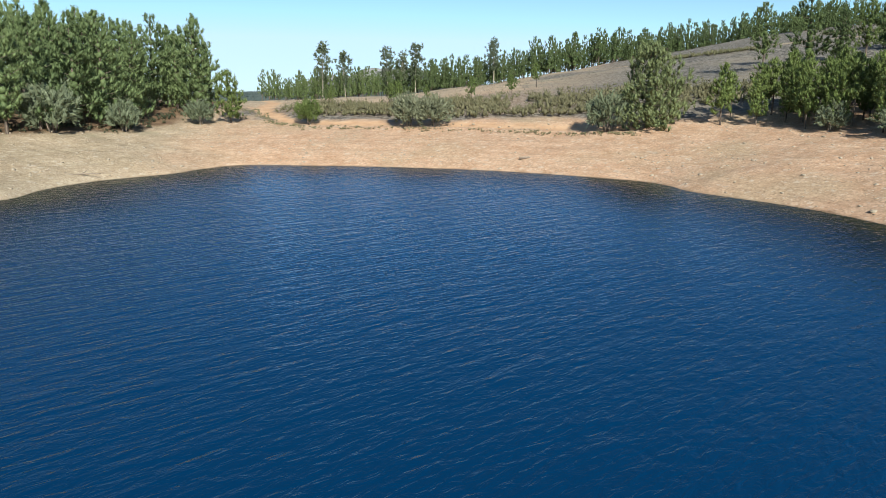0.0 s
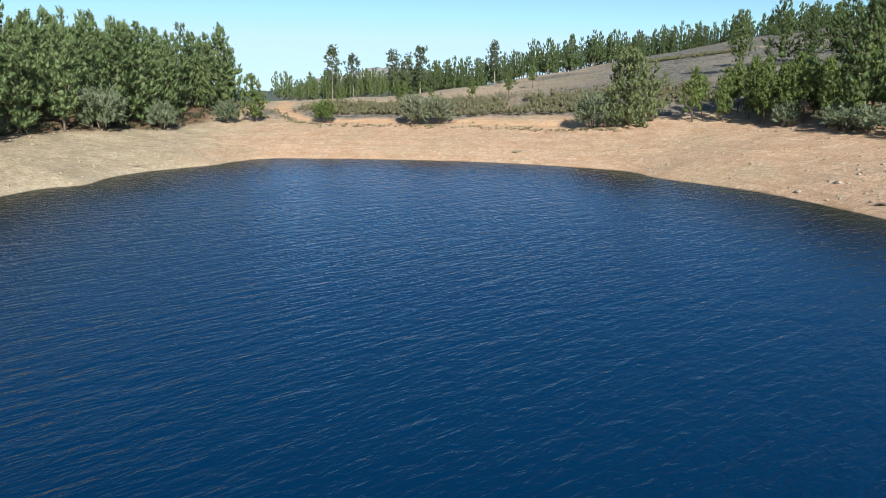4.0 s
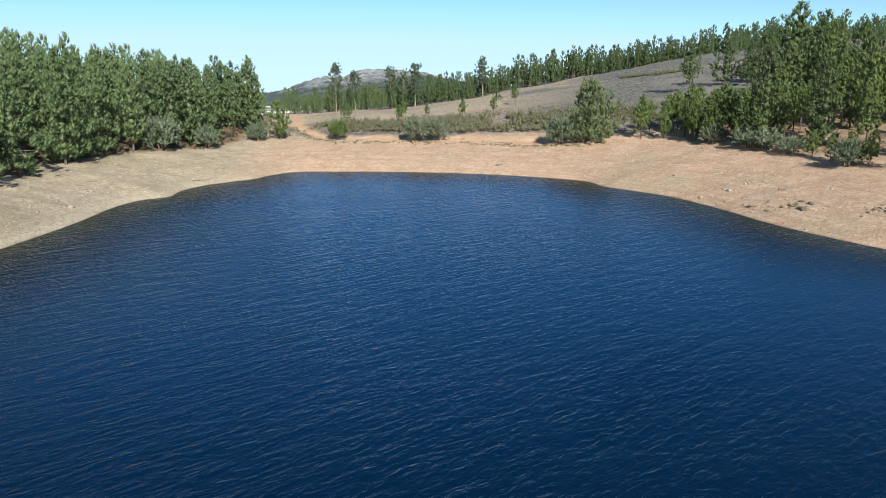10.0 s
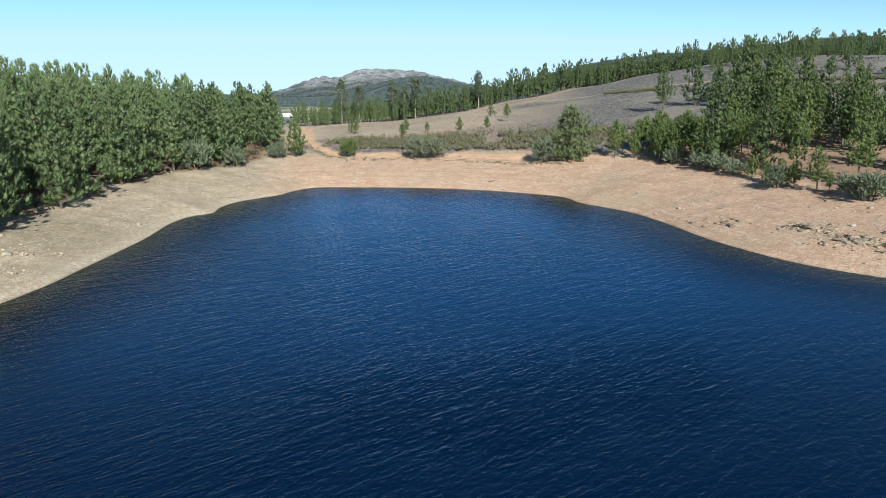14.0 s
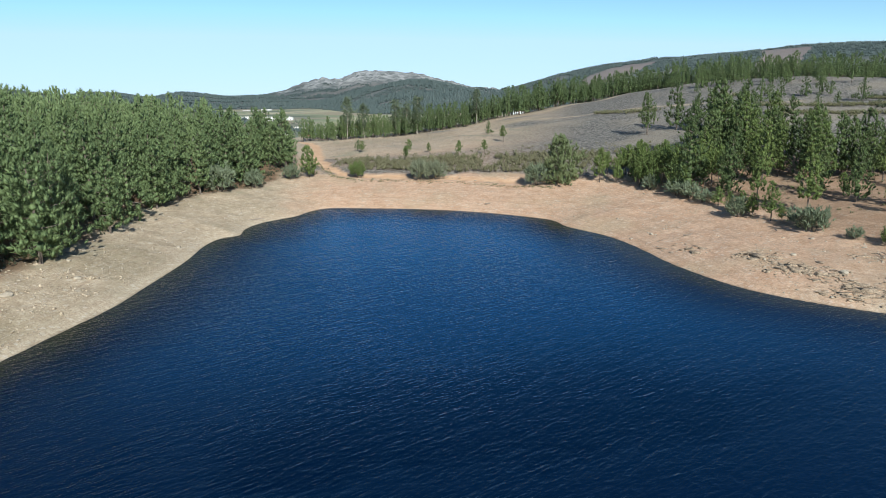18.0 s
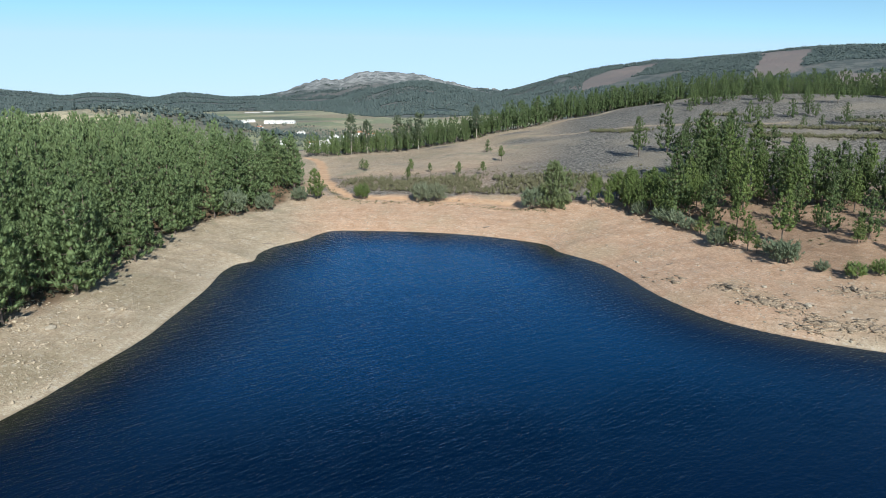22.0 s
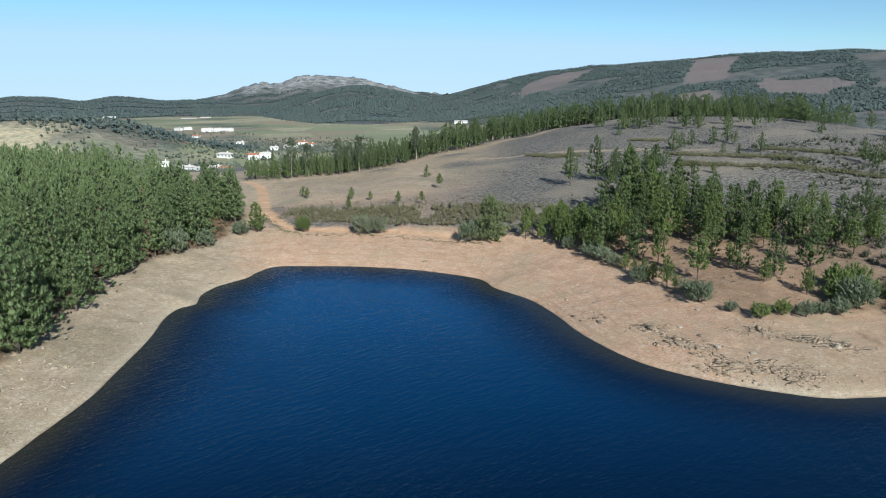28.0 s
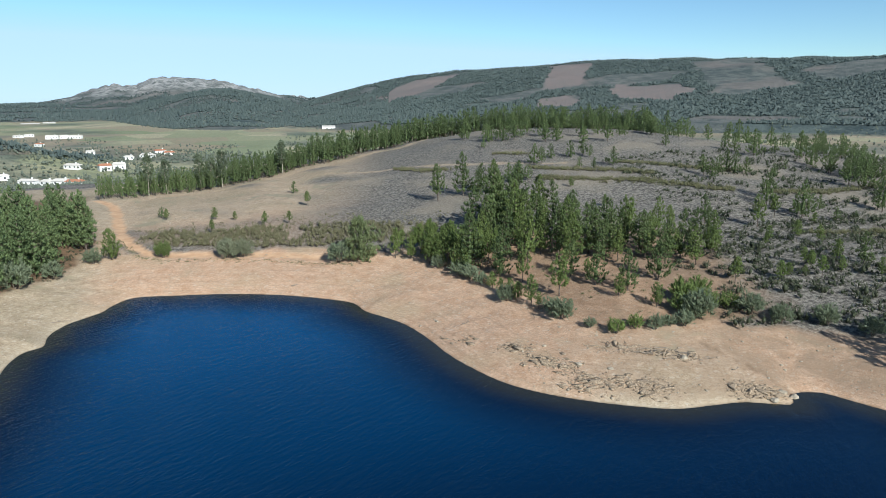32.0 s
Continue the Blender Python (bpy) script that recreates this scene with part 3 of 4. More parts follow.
# ---- trees ----
def pine_meshes(seed, tall, bare, wide, limbs, n, needles, point=0.7, spray=0.5, thick=0.11):
    """Trunk with limbs, and a crown of upturned needle sprays. bare: share of the height without crown."""
    rng = np.random.default_rng(seed)
    wood, crown = Heap(), Heap()
    lean = rng.uniform(-0.04, 0.04, 2) * tall
    hs = np.linspace(0, 1, 7)
    axis = np.stack([lean[0] * hs ** 1.6 + 0.05 * np.sin(5 * hs + seed), lean[1] * hs ** 1.6 + 0.05 * np.cos(4 * hs + seed), hs * tall * 0.96], 1)
    tube(wood, axis, 0.013 * tall * (1.08 - hs) + 0.012, 6)

    def trunk(h):
        return np.array([np.interp(h, hs, axis[:, i]) for i in range(3)])

    at, rise, size = [], [], []
    lop = rng.uniform(0, 6.28)
    for k in range(limbs):
        u = (k + rng.uniform(0, 0.95)) / limbs
        h = bare + (0.97 - bare) * u ** 0.92
        a = k * 2.39996 + rng.uniform(-0.6, 0.6)
        reach = wide * (1 - u) ** point * min(1.0, 0.5 + 3.2 * u) * rng.uniform(0.58, 1.12) * (1 + 0.16 * math.cos(a - lop)) + 0.2
        root, out, across = trunk(h), np.array([np.cos(a), np.sin(a), 0.0]), np.array([-np.sin(a), np.cos(a), 0.0])
        tip = root + out * reach + (0, 0, reach * (0.55 * u - 0.02 + rng.uniform(-0.08, 0.16)))
        if reach > 0.7 and k % 2 == 0:
            tube(wood, [root - (0, 0, 0.1), (root + tip) / 2 - (0, 0, 0.06 * reach), tip], [0.008 * tall * (1.05 - h) + 0.012, 0.028, 0.012], 3)
        # a bough: a flat pad of sprays round the limb's end, with open gaps between boughs
        pad = 0.26 * reach + 0.34 * spray
        count = max(2, int(round(1.5 * (pad / spray) ** 1.3 + 0.75 * reach / spray)))
        for _ in range(count):
            f = min(1.05, 0.74 + rng.normal(0, 0.2))
            at.append(root + (tip - root) * f + across * rng.normal(0, 0.75) * pad + (0, 0, rng.normal(0.1, 0.32) * pad))
            rise.append(out * rng.uniform(0.1, 0.75) * (1.1 - 0.6 * u) + (0, 0, rng.uniform(0.55, 1.1) + 0.45 * u) + 0.27 * rng.standard_normal(3))
            size.append(spray * rng.uniform(0.5, 1.3) * (1.0 - 0.2 * u))
    crown.plumes(at, rise, size, n, rng, 0.46, 0.2 / spray + 0.2, thick * 0.34 / spray ** 0.7, 0.74)
    # the shaded heart of the crown, and the leading shoots
    inner = [trunk(bare + 0.05 + (0.88 - bare) * (k + 0.5) / 10) for k in range(10)]
    crown.plumes(inner, rng.normal(0, 0.3, (10, 3)) + (0, 0, 1), [wide * 0.26 * (1.05 - (k + 0.5) / 10) ** point + 0.15 for k in range(10)], 2 * n, rng, 0.8, 0.25, thick * 0.3, 0.8)
    top = trunk(1.0)
    crown.plumes(top + rng.normal(0, 0.25, (4, 3)) * spray * (1, 1, 0.8), rng.normal(0, 0.25, (4, 3)) + (0, 0, 1), spray * rng.uniform(0.6, 0.95, 4), n, rng, 0.36, 0.5, thick)
    return wood.mesh("trunk", BARK), crown.mesh("crown", needles, True)


def shrub_meshes(seed, tall, wide, lobes, n, leaves, bark=BARK, stems=4, droop=0.4, leaf=0.12):
    """A rounded bush or broad-leaved small tree on several stems, with a crown of leafy sprays."""
    rng = np.random.default_rng(seed)
    wood, crown = Heap(), Heap()
    for k in range(stems):
        a = k * 6.283 / stems + rng.uniform(-0.4, 0.4)
        e = np.array((np.cos(a) * wide * 0.45, np.sin(a) * wide * 0.45, tall * rng.uniform(0.5, 0.75)))
        tube(wood, [(0.1 * np.cos(a), 0.1 * np.sin(a), -0.15), e * (0.4, 0.4, 0.45), e], [0.02 * tall, 0.014 * tall, 0.012], 5)
    at, rise, size = [], [], []
    for k in range(lobes):
        u = (k + 0.5) / lobes
        p = np.arccos(1 - 1.66 * u)
        a = k * 2.39996 + rng.normal(0, 0.2)
        rr = rng.uniform(0.55, 1.05) * (1 + 0.14 * np.sin(2 * a + seed))
        c = np.array((np.cos(a) * np.sin(p) * wide * rr, np.sin(a) * np.sin(p) * wide * rr, tall * (0.48 + 0.42 * np.cos(p) * rr)))
        at.append(c * (0.85, 0.85, 0.97))
        rise.append(unit(c - (0, 0, tall * 0.4)) * 0.8 + (0, 0, droop + 0.25) + 0.35 * rng.standard_normal(3))
        size.append(0.21 * wide * rng.uniform(0.7, 1.3))
    crown.plumes(at, rise, size, n, rng, 0.55, 0.6, leaf * 0.75, 0.6)
    crown.plumes(rng.normal(0, 0.22, (8, 3)) * (wide, wide, tall * 0.5) + (0, 0, tall * 0.42), rng.normal(0, 0.5, (8, 3)) + (0, 0, 1), wide * rng.uniform(0.26, 0.36, 8), 3 * n, rng, 0.8, 0.22, leaf * 0.35, 0.45)
    return wood.mesh("trunk", bark), crown.mesh("crown", leaves)


def gum_meshes(seed, tall):
    """A tall thin gum tree with leafy heads on a long pale stem."""
    rng = np.random.default_rng(seed)
    wood, crown = Heap(), Heap()
    hs = np.linspace(0, 1, 7)
    axis = np.stack([0.4 * np.sin(3 * hs + seed), 0.3 * np.sin(2 * hs), hs * tall * 0.96], 1)
    tube(wood, axis, 0.012 * tall * (1.05 - hs) + 0.02)
    for k in range(26):
        u = (k + rng.uniform(0, 1)) / 26
        h = 0.34 + 0.66 * u
        a = k * 2.4
        reach = tall * 0.10 * (0.55 + 0.9 * np.sin(np.pi * min(1, u * 1.1))) * rng.uniform(0.35, 1.1)
        root = np.array([np.interp(h, hs, axis[:, i]) for i in range(3)])
        c = root + (np.cos(a) * reach, np.sin(a) * reach, reach * 0.7)
        tube(wood, [root, c], [0.05, 0.02], 4)
        m = 6
        crown.plumes(c + rng.normal(0, 0.034 * tall, (m, 3)), rng.normal(0, 0.6, (m, 3)) + (0, 0, 0.3), tall * 0.04 * rng.uniform(0.7, 1.25, m), 22, rng, 0.6, 0.6, 0.11)
    return wood.mesh("trunk", BARK_PALE), crown.mesh("crown", GUM)


def plant(name, meshes, x, y, scale, turn, label, category, group="", sink=0.12, wide=1.0):
    """A tree or bush as one thing with its trunk and crown."""
    ob = thing(name, x, y, z_at(x, y) - sink, label, category, group)
    ob.rotation_euler[2] = turn
    ob.scale = (scale * wide, scale * wide, scale)
    child("trunk", meshes[0], ob)
    child("crown", meshes[1], ob)
    return ob


rnd = random.Random(7)
PINES = [pine_meshes(s, 12.0, b, w, 42, 40, PINE, p, 0.58) for s, b, w, p in ((1, 0.06, 2.8, 0.66), (2, 0.1, 2.5, 0.56), (3, 0.04, 3.1, 0.72), (4, 0.16, 2.7, 0.52), (5, 0.08, 2.9, 0.6))]
YOUNG = [pine_meshes(s, 6.0, b, w, 34, 26, PINE_YOUNG, 0.58, 0.38) for s, b, w in ((11, 0.28, 1.45), (12, 0.36, 1.3), (13, 0.2, 1.6))]
SMALL = [pine_meshes(s, 12.0, 0.35, w, 24, 20, PINE, p, 0.62) for s, w, p in ((21, 2.6, 0.62), (22, 2.4, 0.55), (23, 2.8, 0.66))]
TINY = [pine_meshes(s, 12.0, b, w, 15, 14, PINE_GROVE, 0.6, 0.85, 0.17) for s, b, w in ((24, 0.14, 3.2), (25, 0.22, 2.8), (26, 0.08, 3.5))]
SLOPE = [pine_meshes(s, 12.0, b, w, 30, 20, PINE_GROVE, p, 0.8, 0.15) for s, b, w, p in ((27, 0.08, 4.0, 0.5), (28, 0.16, 3.6, 0.42), (29, 0.04, 4.2, 0.58))]
GROVE_PINES = [pine_meshes(s, 12.0, b, w, 44, 36, m, p, 0.56) for s, b, w, p, m in ((6, 0.12, 3.3, 0.66, PINE_GROVE), (7, 0.22, 3.0, 0.55, PINE_GROVE), (8, 0.08, 3.4, 0.72, PINE_GROVE), (9, 0.24, 3.0, 0.58, PINE_YOUNG), (10, 0.16, 2.9, 0.66, PINE_YOUNG))]
BUSH = [shrub_meshes(s, 3.4, 2.0, 90, 24, SILVER) for s in (31, 32)]
HEDGE = [shrub_meshes(s, 2.4, 1.6, 60, 22, m, stems=5) for s, m in ((33, SILVER), (34, PINE_YOUNG))]


def scatter(x0, x1, y0, y1, step, keep, jitter=0.42):
    """Places on an uneven grid, where keep(x, y) allows."""
    out = []
    ny, nx = int((y1 - y0) / step), int((x1 - x0) / step)
    for j in range(ny):
        for i in range(nx):
            x = x0 + (i + 0.5 + 0.5 * (j % 2) + rnd.uniform(-jitter, jitter)) * step
            y = y0 + (j + 0.5 + rnd.uniform(-jitter, jitter)) * step
            out.append((x, y))
    x, y = np.array(out).T
    ok = keep(x, y)
    return [p for p, k in zip(out, ok) if k]


def joined(name, places, kinds, label, category, scales=(0.8, 1.1)):
    """Many far plants as one object of kind stuff: crowns and trunks."""
    root = thing(name, 0, 0, 0, label, category, kind="stuff")
    x, y = np.array(places).T
    z = height(x, y)
    packs = {}
    for part_name, index in (("trunks", 0), ("crowns", 1)):
        vs, fs, n = [], [], 0
        local = random.Random(len(places))
        for px, py, pz in zip(x, y, z):
            me = kinds[local.randrange(len(kinds))][index]
            if me.name not in packs:
                a = np.empty(len(me.vertices) * 3)
                me.vertices.foreach_get("co", a)
                b = np.empty(len(me.polygons) * 3, dtype=np.int64)
                me.polygons.foreach_get("vertices", b)
                packs[me.name] = (a.reshape(-1, 3), b.reshape(-1, 3))
            v, f = packs[me.name]
            s, t = local.uniform(*scales), local.uniform(0, 6.28)
            c, e = math.cos(t) * s, math.sin(t) * s
            vs.append(np.stack([v[:, 0] * c - v[:, 1] * e + px, v[:, 0] * e + v[:, 1] * c + py, v[:, 2] * s + pz - 0.1], 1))
            fs.append(f + n)
            n += len(v)
        child(part_name, mesh_of(part_name, np.concatenate(vs), np.concatenate(fs).tolist(), kinds[0][index].materials[0]), root)
    return root


# the pine wood on the low-x shore: its outer trees singly, the rest as one
inner = scatter(-150, -30, -45, 182, 4.6, lambda x, y: (left_of(x, y, WOOD_EDGE) > np.where(y < 32, -2.4, np.where(y < 74, -1.2, 0.3))) & (shore_distance(x, y) > 9.5) & (x > -0.68 * (y + 66) - 14) & (y < np.interp(x, [-130, -84, -58, -30], [172, 156, 124, 120])))
inner.sort(key=lambda p: left_of(np.array([p[0]]), np.array([p[1]]), WOOD_EDGE)[0] + 0.02 * p[1])
for x, y in inner[:115]:
    plant("pine_tree", PINES[rnd.randrange(5)], x, y, rnd.uniform(0.82, 1.26) if y < 66 else rnd.uniform(0.75, 1.12), rnd.uniform(0, 6.28), "dark green maritime pine at the edge of a dense wood", "pine tree", "pines of the wood", wide=rnd.uniform(1.0, 1.2) if y < 66 else rnd.uniform(1.0, 1.18))
joined("pine_wood", inner[115:], SMALL, "dense dark green pine wood canopy behind the shore", "pine wood", (0.8, 1.2))

# the grove on the high-x shore
GROVE = [(45.7, 56.4, 10.0), (41.6, 62.6, 12.0), (48.1, 51.2, 7.5), (50.7, 41.2, 8.0), (56.3, 48.4, 6.9), (58.0, 42.3, 7.6), (58.7, 46.7, 3.4), (61.2, 37.1, 7.4), (58.6, 35.4, 3.9), (68.8, 39.9, 9.6), (62.6, 30.4, 4.2), (67.9, 32.4, 3.9), (45.3, 40.3, 5.6)]
GROVE_DEEP = [(53.9, 67.2, 8.4), (57.8, 64.6, 8.9), (60.4, 59.5, 11.5), (64.2, 57.4, 10.1), (68.9, 59.4, 10.3), (72.0, 58.3, 7.9), (65.2, 53.6, 7.8), (73.2, 53.9, 8.2), (83.4, 63.4, 7.6), (87.7, 66.0, 4.7), (48.6, 71.2, 11.0), (50.7, 75.3, 15.5), (57.1, 80.3, 12.0), (53, 79, 13.0), (46.5, 75, 12.0), (55, 72, 12.5), (60, 85, 13.0), (63, 79, 11.0), (84.1, 46.3, 7.2), (85.5, 48.5, 8.3), (80.6, 35.0, 4.7), (79, 44, 7.5), (76, 48, 8.0), (90, 56, 7.0)]
SLOPE_LOW = [(48.7, 110.9, 9.8), (55.9, 112.1, 11.5), (63.2, 109.8, 9.4), (61, 113, 8.0), (58.5, 108, 7.5), (70.8, 118.2, 5.2), (73.1, 116.3, 5.8), (75.4, 115.2, 4.5), (72, 114, 4.6), (82.6, 103.7, 2.8), (83.4, 86.7, 3.0), (95.5, 64.9, 6.7), (104.7, 59.6, 7.1), (113.1, 64.6, 5.3), (100.0, 50.4, 3.3), (120.2, 75.6, 7.3), (117, 72, 6.0), (97.4, 48.3, 2.5), (88.2, 33.1, 3.6), (89.3, 32.8, 3.3), (93.6, 33.6, 2.0), (96.9, 37.3, 3.6), (97.4, 36.3, 3.3), (96.0, 32.0, 4.0), (103.9, 37.0, 4.2), (100.8, 32.7, 3.0), (107.0, 34.2, 6.1), (104.9, 28.3, 3.6), (107.9, 45.7, 3.9), (104.8, 48.2, 4.3)]
SLOPE_HIGH = [(83.9, 131.4, 6.4), (86.5, 132.1, 5.2), (92.2, 137.8, 4.6), (97.4, 134.9, 5.2), (101.4, 134.6, 5.0), (101.9, 131.5, 4.0), (102.3, 117.6, 5.4), (94.0, 122.2, 3.2), (96.4, 118.0, 3.4), (99.6, 159.1, 6.3), (103.8, 159.3, 5.4), (116.1, 165.1, 6.2), (130.7, 135.6, 4.9), (80.1, 166.8, 3.4), (86.4, 176.0, 5.8), (89.5, 172.8, 6.0), (93.1, 171.3, 6.0), (119.7, 96.3, 5.0), (129.3, 103.3, 6.0), (129.5, 100.0, 6.4), (132.6, 99.4, 4.7), (119.9, 100.3, 5.5), (125, 101, 5.2)]
SLOPE_EDGE = [(119.8, 65.5, 3.6), (122.7, 65.2, 3.7), (156.5, 102.1, 6.0), (172.3, 114.3, 3.2), (180.3, 118.8, 3.8), (191.0, 126.4, 3.4), (183.6, 114.4, 4.0), (155.9, 94.1, 4.7), (151.8, 84.9, 4.9), (160.6, 86.4, 6.6), (165.2, 86.3, 5.7), (139.5, 62.6, 5.2), (129.3, 58.4, 1.8), (125.9, 65.5, 3.7), (124.1, 58.5, 3.4), (117.6, 57.8, 3.0), (164.5, 97.1, 3.5), (147.5, 101.7, 3.0), (140.2, 97.4, 3.4)]
HEATH_YOUNG = [(-21, 136, 3.2), (-19.5, 133, 3.0), (-7, 127, 3.4), (-2, 123, 2.6), (5, 113, 3.6), (15, 152, 3.8), (11, 111, 3.4), (17.1, 128.8, 4.2), (-7.4, 111, 3.6)]
for places, words, group in ((GROVE, "slender green pine standing over orange soil near the bank", "pines of the grove"), (GROVE_DEEP, "tall dark green pine in a close grove on the slope", "pines of the grove"),
                             (SLOPE_LOW, "single green pine on the dry heath slope", "pines on the slope"), (SLOPE_HIGH, "green pine in a loose clump on the high heath", "pines on the slope"),
                             (SLOPE_EDGE, "small green pine among dark scrub on the slope", "pines on the slope"), (HEATH_YOUNG, "young green pine alone on the pale heath", "pines on the slope")):
    for x, y, tall in places:
        big = tall > 5.5
        kinds = (GROVE_PINES if big else YOUNG) if math.hypot(x, y) < 135 else SLOPE
        plant("pine_tree" if big else "young_pine", kinds[rnd.randrange(len(kinds))], x, y, tall / (5.9 if kinds is YOUNG else 11.8), rnd.uniform(0, 6.28), words, "pine tree", group, wide=rnd.uniform(0.95, 1.15))
GROVE_PLAN = rounded([(44, 66), (50, 58), (58, 54), (66, 50), (76, 46), (84, 49), (85, 56), (78, 64), (70, 72), (60, 82), (54, 86), (47, 76)], 3)
for x, y in scatter(38, 94, 40, 96, 5.2, lambda x, y: line_distance(x, y, GROVE_PLAN, True)[1]):
    plant("pine_tree", GROVE_PINES[rnd.randrange(5)], x, y, rnd.uniform(0.55, 0.9), rnd.uniform(0, 6.28), "green pine in a close grove on the slope", "pine tree", "pines of the grove")
# tall pines beyond the near bank, which throw their shade over it
for x, y, tall in ((86, 1.5, 10.5), (88.5, 4, 9.5), (84.5, -4, 9.0), (91, 7, 9.0), (95, 3, 10.0)):
    plant("pine_tree", GROVE_PINES[rnd.randrange(3)], x, y, tall / 11.8, rnd.uniform(0, 6.28), "tall dark pine at the end of the near bank", "pine tree", "pines of the grove")
for x, y in scatter(30, 48, 62, 84, 2.5, lambda x, y: (shore_distance(x, y) > 19) & (x + 0.9 * (y - 70) < 50)):
    plant("young_pine", YOUNG[rnd.randrange(3)], x, y, rnd.uniform(0.75, 1.15), rnd.uniform(0, 6.28), "bright green young pine on the bank's edge", "pine tree", "young pines of the bank")
slope_far = []
for cx, cy, n, spread_by in ((148, 168, 9, 9), (120, 158, 5, 8), (92, 185, 9, 8), (118, 188, 9, 9), (160, 95, 4, 9), (170, 120, 7, 9), (180, 140, 6, 10), (165, 150, 8, 12), (175, 85, 7, 12), (145, 84, 4, 8), (150, 122, 4, 8), (140, 55, 5, 8), (160, 62, 7, 12)):
    slope_far += [(cx + rnd.gauss(0, spread_by), cy + rnd.gauss(0, spread_by)) for _ in range(n)]
joined("slope_pines", slope_far, SLOPE, "clumps of green pines on the upper heath slope", "pine trees", (0.42, 0.72))

# the belt of pines along the ridge
front = rounded([(-40, 180), (-22, 181), (-5, 187), (15, 202), (33, 208), (60, 221), (80, 232), (100, 226), (120, 215), (140, 200), (152, 186)], 6, False)
belt = scatter(-60, 175, 176, 262, 2.6, lambda x, y: (line_distance(x, y, front)[0] < 17) & (x > -44) & (y > np.interp(x, front[:, 0], front[:, 1]) - 0.5))
for lo, hi, sizes, words in ((-60, -14, (0.34, 0.68), "low belt of slim green pines behind the dirt track"), (-14, 24, (0.38, 0.78), "belt of slim green pines above the pale heath"), (24, 200, (0.44, 0.92), "belt of slim green pines along the ridge")):
    joined("pine_belt", [p for p in belt if lo <= p[0] < hi], TINY, words, "pine wood", sizes)
for x, y, s in ((-29, 182, 0.9), (-23.5, 183, 0.75), (-13, 187, 0.8), (-9.5, 189, 0.72), (-6, 188, 0.85), (14.6, 201, 0.82)):
    plant("gum_tree", gum_meshes(int(x) + 60, 15.0), x, y, s, rnd.uniform(0, 6.28), "tall thin gum tree above the ridge pines", "gum tree", "gum trees on the ridge")

RIM = [(39.5, 61.5, 3.0), (40.5, 59, 3.2), (41.6, 55.5, 2.6), (42.6, 52, 3.2), (43, 49, 3.0), (43.8, 46.5, 3.4), (44.2, 43.6, 3.6), (45.8, 38.5, 2.4), (47, 36, 3.0), (48.6, 33.5, 2.2)]
# single bushes by the track and on the banks
plant("cedar", pine_meshes(71, 9.6, 0.02, 4.7, 110, 30, CEDAR, 0.62, 0.5), 23.6, 81.5, 1.0, 0.4, "broad bushy cedar with layered green branches by the bank", "cedar tree")
plant("grey_bush", BUSH[0], 19.0, 82.0, 1.5, 0.3, "grey-green leafy bush crowding against the cedar", "bush", "bank bushes")
plant("round_bush", shrub_meshes(72, 4.0, 1.95, 110, 26, PINE_YOUNG, stems=3), -17.2, 96.6, 1.0, 0, "round yellow-green bush beside the dirt track", "bush", "bank bushes")
plant("silver_bush", shrub_meshes(73, 4.2, 2.4, 120, 26, OLIVE, stems=3), -3.8, 93, 1.15, 0, "silvery olive-green bush beside the dirt track", "bush", "bank bushes")
plant("silver_bush", shrub_meshes(74, 4.0, 2.3, 110, 26, OLIVE, stems=2), -0.6, 92.6, 1.1, 2, "silvery bush with a bare pale stem by the track", "bush", "bank bushes")
plant("young_pine", pine_meshes(75, 7.0, 0.12, 2.1, 60, 24, PINE_YOUNG, 0.6, 0.42), -27.4, 96.4, 1.0, 0, "upright green young pine at the end of the wood", "pine tree", "pines of the wood")
for x, y, s in ((-40.7, 77, 1.75), (-36.2, 84, 1.2), (-30.6, 94, 1.05), (-46, 65.5, 0.6), (42.6, 45, 1.0), (47.2, 32.6, 1.1), (40.5, 63, 0.8), (36.9, 68.3, 0.9), (67.2, 25.6, 1.5), (75.8, 25, 1.2), (78.4, 21, 1.0), (84.1, 18, 1.1), (87, 12.5, 1.0)):
    plant("grey_bush", BUSH[rnd.randrange(2)], x, y, s, rnd.uniform(0, 6.28), "rounded grey-green bush at the foot of the pines", "bush", "bank bushes")
for x, y, s in ((52.2, 24.4, 1.1), (55.6, 25, 1.0), (58.5, 24, 1.1), (61, 24.2, 0.9), (63.4, 23.8, 1.2), (65.5, 28, 1.5), (70, 28, 1.6), (68, 31.5, 1.7), (72, 33, 1.5), (66, 25.5, 1.3), (49.5, 27.5, 0.8), (74, 27.5, 1.3)):
    plant("green_bush", HEDGE[rnd.randrange(2)], x, y, s, rnd.uniform(0, 6.28), "green bush on the rim of the near bank", "bush", "bank bushes")

for x, y, tall in RIM:
    young = rnd.random() < 0.45
    plant("young_pine" if young else "green_bush", YOUNG[rnd.randrange(3)] if young else HEDGE[rnd.randrange(2)], x, y, tall / (6.0 if young else 2.5), rnd.uniform(0, 6.28), "small pine on the rim of the bank below the grove" if young else "low bush on the rim of the bank below the grove", "pine tree" if young else "bush", "growth on the bank's rim", wide=rnd.uniform(1.0, 1.35))

